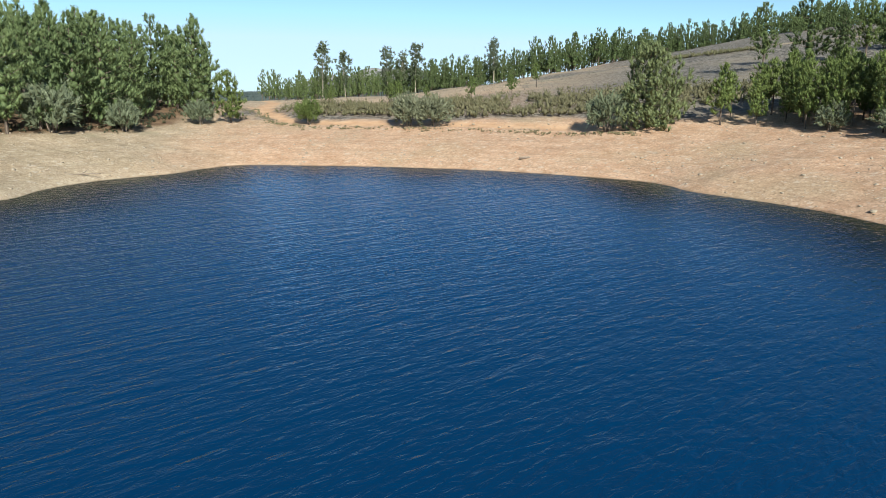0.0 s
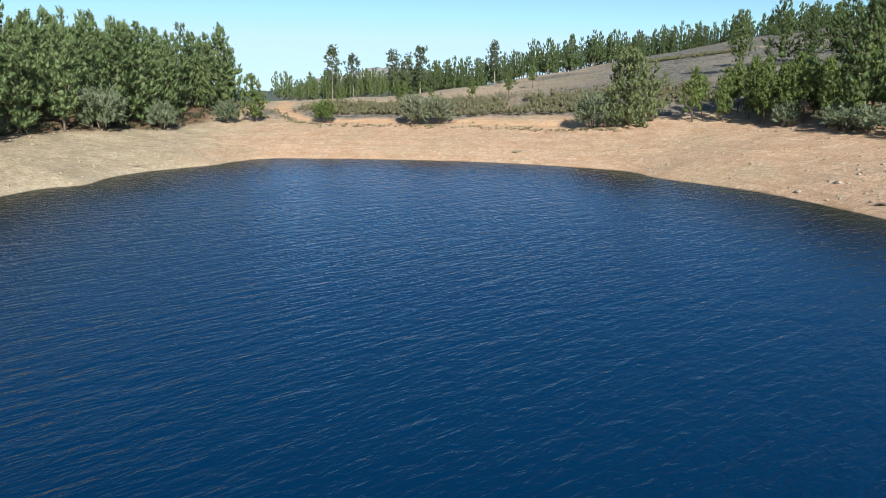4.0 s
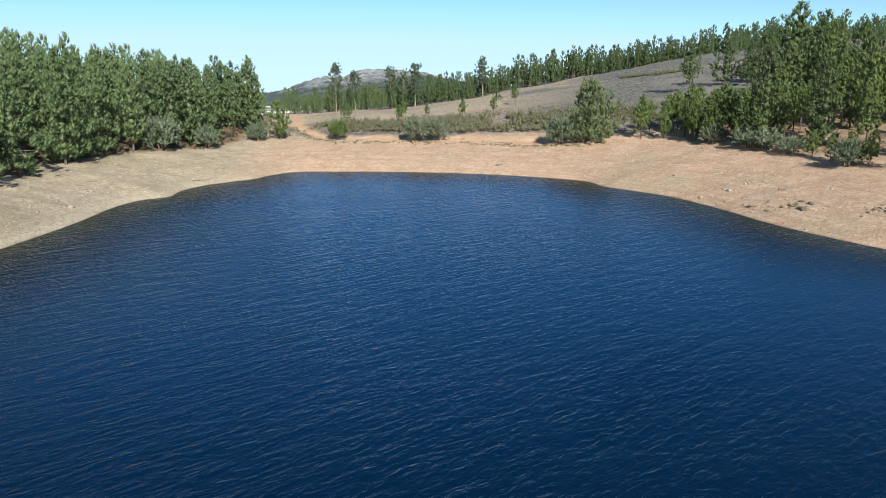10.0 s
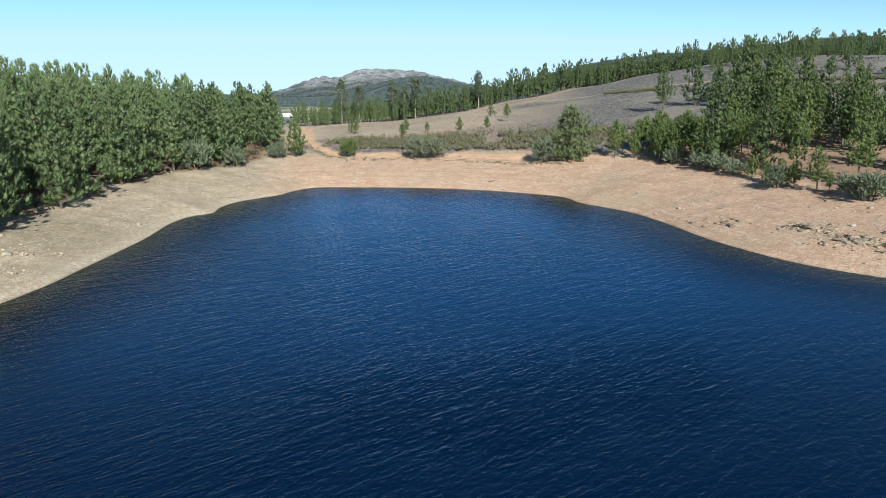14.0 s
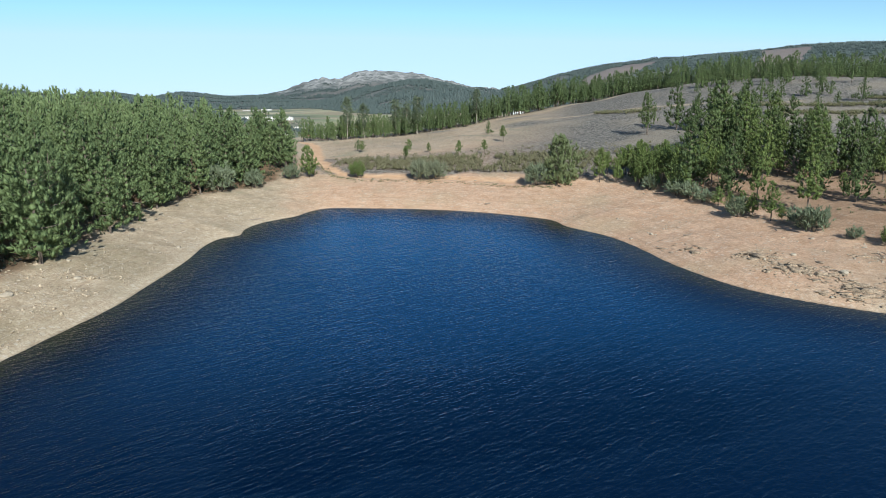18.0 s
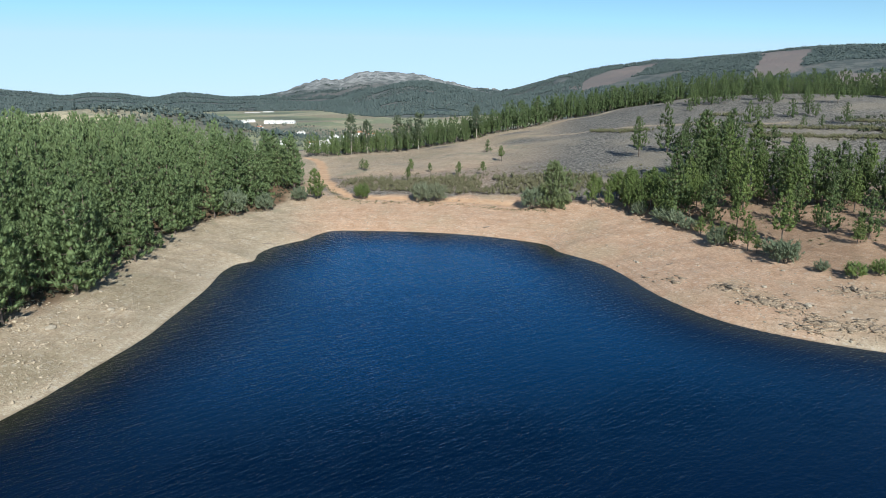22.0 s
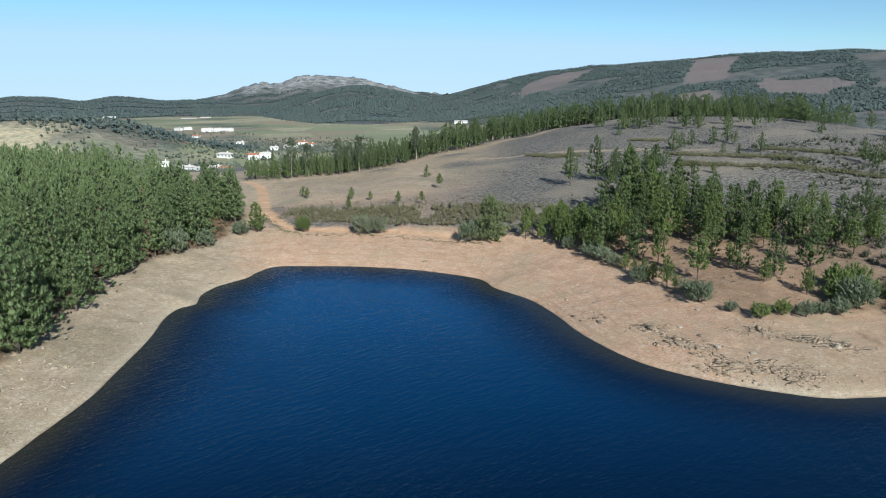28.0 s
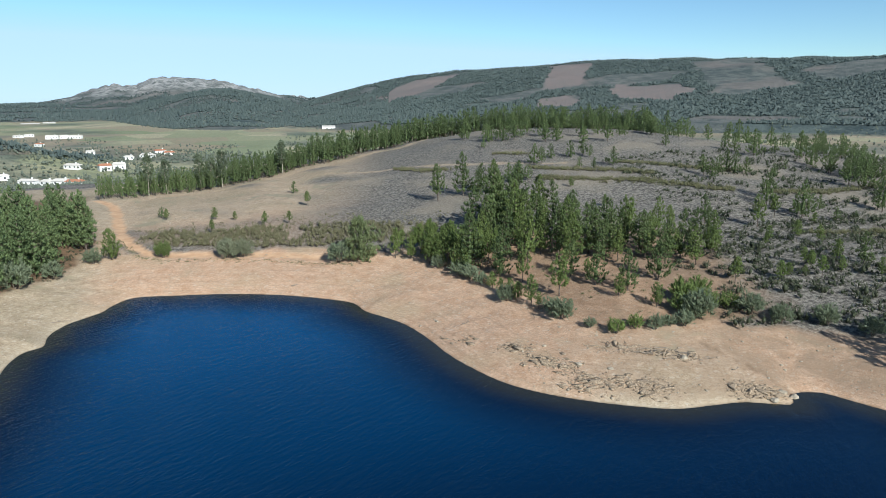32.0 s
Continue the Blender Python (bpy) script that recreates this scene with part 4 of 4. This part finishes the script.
# ---- low growth, stones and clutter ----
def tuft_field(name, places, sizes, per, material, label, category, flat=0.7, width=0.2, lumps=True, seed=1):
    """Low scrub over an area, as one object of kind stuff."""
    rng = np.random.default_rng(seed)
    heap = Heap()
    x, y = np.array(places).T
    s = np.asarray(sizes)
    m = len(s)
    if lumps:
        for _ in range(3):
            off = rng.normal(0, 0.36, (2, m)) * s
            at = np.stack([x + off[0], y + off[1], height(x, y) + 0.34 * s * flat], 1)
            heap.plumes(at, rng.normal(0, 0.5, (m, 3)) + (0, 0, 1), 0.34 * s * rng.uniform(0.6, 1.3, m), per, rng, 0.8, 0.7, 0.6 * width, 0.5)
    else:
        heap.plumes(np.stack([x, y, height(x, y) + 0.12 * s], 1), rng.normal(0, 0.3, (m, 3)) + (0, 0, 1), 0.5 * s, per, rng, 0.9, 0.8, 0.7 * width, 0)
    return tagged(new(name, heap.mesh(name, material, True)), label, category, kind="stuff")


def near_line(line, count, spread_by, seed):
    r = np.random.RandomState(seed)
    i = r.uniform(0, len(line) - 1.001, count)
    k = i.astype(int)
    p = line[k] + (line[k + 1] - line[k]) * (i - k)[:, None]
    return p + r.normal(0, spread_by, (count, 2))


rs = np.random.RandomState(5)
BROOM_PLAN = rounded([(-24, 108), (-17, 103.5), (-8, 101), (2, 98), (12, 94.5), (20, 91), (30, 88), (40, 86), (42, 92), (33, 98), (24, 104), (12, 108), (4, 113), (-8, 113), (-18, 116)], 3)
broom = scatter(-26, 44, 84, 120, 1.15, lambda x, y: line_distance(x, y, BROOM_PLAN, True)[1] & (waves(x, y, 14, 61) > -0.55))
tuft_field("broom_scrub", broom, rs.uniform(1.0, 2.0, len(broom)), 22, BROOM, "dense olive-brown broom scrub behind the dirt track", "scrub", 0.85, 0.13, seed=2)
edge_broom = scatter(-30, 60, 88, 132, 1.9, lambda x, y: ~line_distance(x, y, BROOM_PLAN, True)[1] & (line_distance(x, y, BROOM_PLAN, True)[0] < 10) & (line_distance(x, y, TRACK)[0] > 2.6) & (shore_distance(x, y) > 23) & (waves(x, y, 9, 62) > 0.15))
tuft_field("broom_scrub", edge_broom, rs.uniform(0.4, 0.9, len(edge_broom)), 12, BROOM, "scattered olive-brown broom bushes on dry grass", "scrub", 0.8, 0.14, seed=3)


def on_heath(x, y):
    return (shore_distance(x, y) > 25) & (y + 0.33 * x > 100) & (left_of(x, y, WOOD_EDGE) < -5) & (line_distance(x, y, TRACK)[0] > 2.6) & (line_distance(x, y, TRACK_EDGE)[0] > 2.2) & ~line_distance(x, y, BROOM_PLAN, True)[1]


heath = scatter(-34, 175, 30, 215, 1.5, lambda x, y: on_heath(x, y) & (waves(x, y, 30, 63) + 0.5 * waves(x, y, 8, 64) > -0.35), 0.5)
tuft_field("heath", heath, rs.uniform(0.25, 0.62, len(heath)), 7, HEATH, "burnt grey-brown heath twigs over the slope", "heath", 0.7, 0.13, False, 4)
hedges = np.concatenate([near_line(rounded(p, 6, False), n, 0.9, 70 + i) for i, (p, n) in enumerate((
    ([(78.5, 114.7), (87, 109.6), (97.4, 103.8), (103.9, 98), (110, 89.7), (116, 84.2)], 420), ([(81, 126.6), (95.6, 116.6), (106.3, 104.8)], 260), ([(106.6, 120.4), (114.9, 115.9), (122.7, 108.2), (131.5, 102.7)], 240),
    ([(48.3, 161), (53.7, 148.7), (60, 142.3)], 130), ([(79.9, 152.3), (87.4, 146.8)], 70), ([(124.7, 78.8), (132.3, 78), (141.7, 77.1), (158, 78.8)], 220), ([(113.5, 53.3), (120.2, 51.4), (127.2, 48.7)], 90)))])
tuft_field("terrace_hedge", hedges, rs.uniform(0.7, 1.5, len(hedges)), 14, BROOM, "dark low hedges along the old terraces", "hedge", 0.75, 0.15, seed=6)
low = scatter(68, 135, 4, 62, 1.9, lambda x, y: (shore_distance(x, y) > 17) & (x > 66 + 0.25 * (y - 10)) & (waves(x, y, 13, 65) > -0.3))
tuft_field("undergrowth", low, rs.uniform(1.1, 2.4, len(low)) * (0.6 + 0.7 * rs.uniform(0, 1, len(low)) ** 2), 30, SCRUB, "dark tangled undergrowth below the pines", "scrub", 0.8, 0.11, seed=7)
floor_brush = scatter(36, 96, 28, 92, 2.2, lambda x, y: (shore_distance(x, y) > 21) & (waves(x, y, 8, 66) > 0.1))
tuft_field("grove_undergrowth", floor_brush, rs.uniform(0.3, 0.8, len(floor_brush)), 10, BROOM, "small green and brown shrubs under the grove", "scrub", 0.8, 0.15, seed=8)
verge = [tuple(p) for p in near_line(TRACK[24:] - (0.4, 3.4), 280, 0.55, 96)]
tuft_field("track_verge", verge, rs.uniform(0.25, 0.6, len(verge)), 12, BROOM, "low dry growth along the edge of the dirt track", "grass", 0.7, 0.12, seed=10)
rim = [p for p in scatter(-52, 80, -20, 108, 1.25, lambda x, y: (shore_distance(x, y) > 14.5) & (shore_distance(x, y) < 22) & (line_distance(x, y, TRACK)[0] > 2.3) & (waves(x, y, 11, 67) > 0.05) & (left_of(x, y, WOOD_EDGE) < 3))]
tuft_field("dry_grass", rim, rs.uniform(0.25, 0.5, len(rim)), 9, GRASS, "dry yellow grass tufts along the top of the bank", "grass", 0.9, 0.07, False, 9)


def stones(name, places, sizes, material, label, category, seed, flat=0.6, soft=True):
    rng = np.random.default_rng(seed)
    heap = Heap()
    x, y = np.array(places).T
    for px, py, pz, s in zip(x, y, height(x, y), sizes):
        a = rng.uniform(0, 6.28)
        heap.lump(np.array((px, py, pz + 0.1 * s)), np.array((1.2, 0.85, flat)) * s, rng, np.array((np.cos(a), np.sin(a), 0.15)), 0.22 if soft else 0.36)
    return tagged(new(name, heap.mesh(name, material, soft)), label, category, kind="stuff")


def on_bank(x, y):
    d = shore_distance(x, y)
    return (d > 0.3) & (d < 19) & (rs.uniform(0, 1, len(x)) < 0.25 + 0.75 * (waves(x, y, 16, 68) > 0.2))


shingle = scatter(-60, 82, -32, 98, 1.0, on_bank, 0.5)
stones("bank_stones", shingle, rs.gamma(2.0, 0.028, len(shingle)) + 0.03, STONE, "pale stones strewn over the bank", "stones", 11)
rocky = scatter(-58, -36, -32, 24, 0.55, lambda x, y: (shore_distance(x, y) > 0.5) & (shore_distance(x, y) < 17) & (waves(x, y, 6, 69) > -0.2), 0.5)
stones("rubble", rocky, rs.gamma(1.3, 0.05, len(rocky)) + 0.03, CLOD_PALE, "rough stone rubble and broken earth on the bank", "stones", 12, 0.7, False)
clods = np.concatenate([near_line(rounded(p, 5, False), n, w, 80 + i) for i, (p, n, w) in enumerate((
    ([(40.5, 14.6), (44, 12.6), (48, 10.6), (51, 9)], 500, 1.3), ([(37.5, 22), (40, 20), (42, 17.5)], 220, 1.1), ([(36, 28), (38.5, 25)], 200, 0.8), ([(59, 7.2), (62, 6), (65, 4.6)], 480, 0.8), ([(50, 20), (55, 17.5), (59, 14.8)], 380, 0.8)))])
stones("mud_clods", clods, rs.gamma(1.3, 0.05, len(clods)) + 0.03, CLOD, "turned brown mud clods in a ridge on the bank", "mud", 13, 0.5)


def mud_ridges(lines, seed):
    """Low broken ridges of turned mud, each made of long overlapping lumps."""
    rng = np.random.default_rng(seed)
    heap = Heap()
    for points, count, width in lines:
        line = rounded(points, 8, False)
        i = rng.uniform(0, len(line) - 1.001, count)
        k = i.astype(int)
        way = line[k + 1] - line[k]
        p = line[k] + way * (i - k)[:, None] + rng.normal(0, width, (count, 2))
        for (px, py), w, pz in zip(p, way, height(p[:, 0], p[:, 1])):
            w = w / np.linalg.norm(w) + rng.normal(0, 0.45, 2)
            s = rng.gamma(1.6, 0.12) + 0.1
            heap.lump(np.array((px, py, pz)), np.array((1.25, 0.5, rng.uniform(0.12, 0.32))) * s, rng, np.array((w[0], w[1], 0.0)), 0.3, BALL2)
    return tagged(new("mud_ridges", heap.mesh("mud_ridges", CLOD, True)), "broken low ridges of dried brown mud on the bank", "mud", kind="stuff")


mud_ridges((([(40.5, 14.6), (44, 12.6), (48, 10.6), (51, 9)], 210, 1.0), ([(37.5, 22), (40, 20), (42, 17.5)], 100, 0.9), ([(36, 28), (38.5, 25)], 40, 0.8), ([(59, 7.2), (62, 6), (65, 4.6)], 150, 0.8), ([(47, 22), (55, 17.5), (59, 14.8)], 130, 0.8), ([(30, 36), (33, 33)], 20, 0.8)), 14)


def log(x, y, turn, size, thick):
    rng = np.random.default_rng(int(x * 7) + 900)
    heap = Heap()
    p = np.linspace(-0.5, 0.5, 6)
    pts = np.stack([p * size, 0.06 * size * np.sin(p * 7), thick * 0.6 + 0.03 * size * np.abs(p)], 1)
    tube(heap, pts, thick * np.linspace(1, 0.45, 6), 6)
    tube(heap, [pts[3], pts[3] + (0.12 * size, 0.12 * size, 0.1 * size)], [thick * 0.5, thick * 0.15], 5)
    ob = tagged(new("driftwood", heap.mesh("driftwood", WOOD_GREY)), "grey driftwood branch lying on the shingle bank", "driftwood", "driftwood on the bank")
    ob.location, ob.rotation_euler[2] = (x, y, z_at(x, y)), turn
    return ob


for q in ((-31.5, 62.8, 0.1, 4.2, 0.09), (9.2, 74.3, 0.4, 1.8, 0.12), (-45, 30, 1.1, 2.5, 0.08), (-40, 52, 0.7, 2.0, 0.07), (34, 40, 0.5, 2.2, 0.08), (58, 16.5, 2.2, 2.4, 0.14), (63, 11, 0.3, 1.8, 0.08), (44, 36, 1.2, 2.0, 0.07)):
    log(*q)


def brushwood(x, y, size, count, seed):
    rng = np.random.default_rng(seed)
    ob = thing("brushwood_pile", x, y, z_at(x, y), "heap of dark drift branches washed up on the bank", "brushwood", "brushwood on the bank")
    for k in range(count):
        h = Heap()
        a, n = rng.uniform(0, 6.28), rng.uniform(0.5, 1.0) * size
        c = np.array((rng.normal(0, size * 0.6), rng.normal(0, size * 0.25), rng.uniform(0.05, 0.3)))
        e = np.array((math.cos(a) * n, math.sin(a) * n, rng.uniform(-0.1, 0.25)))
        tube(h, [c - e * 0.5, c + (0, 0, 0.06), c + e * 0.5], [0.06, 0.05, 0.02], 4)
        child("branch", h.mesh("branch", WOOD_GREY), ob)


for i, q in enumerate(((54.5, 17.6, 2.0, 15), (57.5, 15.6, 1.8, 13), (60, 14.2, 1.2, 7), (50, 21.2, 1.6, 9), (42, 18.6, 1.0, 5))):
    brushwood(*q, 200 + i)
rngb = np.random.default_rng(90)
for x, y, s in ((43, 18, 0.45), (41, 25, 0.3), (57.5, 15.2, 0.55), (66.5, 4.2, 0.6), (65.5, 5.2, 0.5), (-43, 12, 0.5), (-46, 3, 0.6), (-40, 20, 0.4), (-36, 40, 0.35), (30, 44, 0.3), (63, 3.6, 0.5), (46.5, 15.5, 0.35)):
    h = Heap()
    h.lump(np.zeros(3), np.array((1.2, 0.9, 0.65)) * s, rngb, None, 0.1, BALL2)
    ob = tagged(new("boulder", h.mesh("boulder", STONE)), "pale weathered boulder half sunk in the bank", "boulder", "boulders on the bank")
    ob.location, ob.rotation_euler[2] = (x, y, z_at(x, y) + 0.15 * s), x


# ---- the valley beyond ----
def box(heap, lo, hi):
    (a, b, c), (d, e, f) = lo, hi
    v = np.array([(x, y, z) for x in (a, d) for y in (b, e) for z in (c, f)])
    heap.add(v, [(0, 1, 3), (0, 3, 2), (4, 6, 7), (4, 7, 5), (0, 4, 5), (0, 5, 1), (2, 3, 7), (2, 7, 6), (0, 2, 6), (0, 6, 4), (1, 5, 7), (1, 7, 3)])


def house(x, y, z, turn, w, d, h, label, red):
    ob = thing("house", x, y, z, label, "house", "houses in the valley")
    ob.rotation_euler[2] = turn
    walls, roof = Heap(), Heap()
    box(walls, (-w / 2, -d / 2, -2), (w / 2, d / 2, h))
    v = np.array([(-w / 2 - 0.4, -d / 2 - 0.4, h + 0.02), (w / 2 + 0.4, -d / 2 - 0.4, h + 0.02), (w / 2 + 0.4, d / 2 + 0.4, h + 0.02), (-w / 2 - 0.4, d / 2 + 0.4, h + 0.02), (-w / 2 + 0.6, 0, h + 0.22 * d), (w / 2 - 0.6, 0, h + 0.22 * d)])
    roof.add(v, [(0, 1, 5), (0, 5, 4), (2, 3, 4), (2, 4, 5), (1, 2, 5), (3, 0, 4), (0, 2, 1), (0, 3, 2)])
    child("wall", walls.mesh("wall", WHITEWASH), ob)
    r = child("roof", roof.mesh("roof", ROOF_TILE if red else ROOF_PALE), ob, "low clay tile roof" if red else "pale flat-pitched roof")
    stack = Heap()
    box(stack, (w * 0.2, -0.4, h + 0.05 * d), (w * 0.2 + 0.7, 0.4, h + 0.22 * d + 0.9))
    child("chimney", stack.mesh("chimney", WHITEWASH), r)
    pane = Heap()
    box(pane, (-0.5, -d / 2 - 0.06, 1.0), (0.5, -d / 2 + 0.02, 2.3))
    me = pane.mesh("window", DARK_GLASS)
    n = max(2, int(w / 3.5))
    for i in range(n):
        child("window", me, ob).location[0] = (i + 0.5) / n * w - w / 2
    return ob


def shed(x, y, z, turn, w, d, h):
    ob = thing("long_shed", x, y, z, "long white farm shed in the valley", "shed", "sheds in the valley")
    ob.rotation_euler[2] = turn
    walls, roof = Heap(), Heap()
    box(walls, (-w / 2, -d / 2, -2), (w / 2, d / 2, h))
    roof.add(np.array([(-w / 2, -d / 2 - 0.5, h), (w / 2, -d / 2 - 0.5, h), (w / 2, d / 2 + 0.5, h), (-w / 2, d / 2 + 0.5, h), (-w / 2, 0, h + 1.6), (w / 2, 0, h + 1.6)]), [(0, 1, 5), (0, 5, 4), (2, 3, 4), (2, 4, 5), (1, 2, 5), (3, 0, 4)])
    child("wall", walls.mesh("wall", WHITEWASH), ob)
    child("roof", roof.mesh("roof", ROOF_PALE), ob)
    return ob


# thin bushes and fallen twigs along the foot of the pine wood
foot = [tuple(p) for p in near_line(WOOD_EDGE[8:-12] - (2.2, 0), 260, 1.2, 95)]
tuft_field("wood_edge_scrub", foot, rs.uniform(0.3, 1.0, len(foot)), 16, SCRUB, "dark bushes and twigs at the foot of the pine wood", "scrub", 0.9, 0.12, seed=15)
dark_scrub = scatter(84, 200, 6, 130, 2.3, lambda x, y: (shore_distance(x, y) > 22) & (x > 84 + 0.18 * (y - 20)) & (waves(x, y, 17, 73) + 0.6 * waves(x, y, 6, 74) > -0.05))
tuft_field("slope_scrub", dark_scrub, rs.uniform(0.7, 2.1, len(dark_scrub)), 15, SCRUB, "dark green scrub spread between the slope pines", "scrub", 0.75, 0.14, seed=16)


def valley_z(x, y):
    r = math.hypot(x, y)
    if r < 1000:
        return z_at(x, y)
    return max(float(far_height(np.array([math.degrees(math.atan2(x, y))]), np.array([r]))[0][0]), z_at(x, y) if r < 1100 else -99)


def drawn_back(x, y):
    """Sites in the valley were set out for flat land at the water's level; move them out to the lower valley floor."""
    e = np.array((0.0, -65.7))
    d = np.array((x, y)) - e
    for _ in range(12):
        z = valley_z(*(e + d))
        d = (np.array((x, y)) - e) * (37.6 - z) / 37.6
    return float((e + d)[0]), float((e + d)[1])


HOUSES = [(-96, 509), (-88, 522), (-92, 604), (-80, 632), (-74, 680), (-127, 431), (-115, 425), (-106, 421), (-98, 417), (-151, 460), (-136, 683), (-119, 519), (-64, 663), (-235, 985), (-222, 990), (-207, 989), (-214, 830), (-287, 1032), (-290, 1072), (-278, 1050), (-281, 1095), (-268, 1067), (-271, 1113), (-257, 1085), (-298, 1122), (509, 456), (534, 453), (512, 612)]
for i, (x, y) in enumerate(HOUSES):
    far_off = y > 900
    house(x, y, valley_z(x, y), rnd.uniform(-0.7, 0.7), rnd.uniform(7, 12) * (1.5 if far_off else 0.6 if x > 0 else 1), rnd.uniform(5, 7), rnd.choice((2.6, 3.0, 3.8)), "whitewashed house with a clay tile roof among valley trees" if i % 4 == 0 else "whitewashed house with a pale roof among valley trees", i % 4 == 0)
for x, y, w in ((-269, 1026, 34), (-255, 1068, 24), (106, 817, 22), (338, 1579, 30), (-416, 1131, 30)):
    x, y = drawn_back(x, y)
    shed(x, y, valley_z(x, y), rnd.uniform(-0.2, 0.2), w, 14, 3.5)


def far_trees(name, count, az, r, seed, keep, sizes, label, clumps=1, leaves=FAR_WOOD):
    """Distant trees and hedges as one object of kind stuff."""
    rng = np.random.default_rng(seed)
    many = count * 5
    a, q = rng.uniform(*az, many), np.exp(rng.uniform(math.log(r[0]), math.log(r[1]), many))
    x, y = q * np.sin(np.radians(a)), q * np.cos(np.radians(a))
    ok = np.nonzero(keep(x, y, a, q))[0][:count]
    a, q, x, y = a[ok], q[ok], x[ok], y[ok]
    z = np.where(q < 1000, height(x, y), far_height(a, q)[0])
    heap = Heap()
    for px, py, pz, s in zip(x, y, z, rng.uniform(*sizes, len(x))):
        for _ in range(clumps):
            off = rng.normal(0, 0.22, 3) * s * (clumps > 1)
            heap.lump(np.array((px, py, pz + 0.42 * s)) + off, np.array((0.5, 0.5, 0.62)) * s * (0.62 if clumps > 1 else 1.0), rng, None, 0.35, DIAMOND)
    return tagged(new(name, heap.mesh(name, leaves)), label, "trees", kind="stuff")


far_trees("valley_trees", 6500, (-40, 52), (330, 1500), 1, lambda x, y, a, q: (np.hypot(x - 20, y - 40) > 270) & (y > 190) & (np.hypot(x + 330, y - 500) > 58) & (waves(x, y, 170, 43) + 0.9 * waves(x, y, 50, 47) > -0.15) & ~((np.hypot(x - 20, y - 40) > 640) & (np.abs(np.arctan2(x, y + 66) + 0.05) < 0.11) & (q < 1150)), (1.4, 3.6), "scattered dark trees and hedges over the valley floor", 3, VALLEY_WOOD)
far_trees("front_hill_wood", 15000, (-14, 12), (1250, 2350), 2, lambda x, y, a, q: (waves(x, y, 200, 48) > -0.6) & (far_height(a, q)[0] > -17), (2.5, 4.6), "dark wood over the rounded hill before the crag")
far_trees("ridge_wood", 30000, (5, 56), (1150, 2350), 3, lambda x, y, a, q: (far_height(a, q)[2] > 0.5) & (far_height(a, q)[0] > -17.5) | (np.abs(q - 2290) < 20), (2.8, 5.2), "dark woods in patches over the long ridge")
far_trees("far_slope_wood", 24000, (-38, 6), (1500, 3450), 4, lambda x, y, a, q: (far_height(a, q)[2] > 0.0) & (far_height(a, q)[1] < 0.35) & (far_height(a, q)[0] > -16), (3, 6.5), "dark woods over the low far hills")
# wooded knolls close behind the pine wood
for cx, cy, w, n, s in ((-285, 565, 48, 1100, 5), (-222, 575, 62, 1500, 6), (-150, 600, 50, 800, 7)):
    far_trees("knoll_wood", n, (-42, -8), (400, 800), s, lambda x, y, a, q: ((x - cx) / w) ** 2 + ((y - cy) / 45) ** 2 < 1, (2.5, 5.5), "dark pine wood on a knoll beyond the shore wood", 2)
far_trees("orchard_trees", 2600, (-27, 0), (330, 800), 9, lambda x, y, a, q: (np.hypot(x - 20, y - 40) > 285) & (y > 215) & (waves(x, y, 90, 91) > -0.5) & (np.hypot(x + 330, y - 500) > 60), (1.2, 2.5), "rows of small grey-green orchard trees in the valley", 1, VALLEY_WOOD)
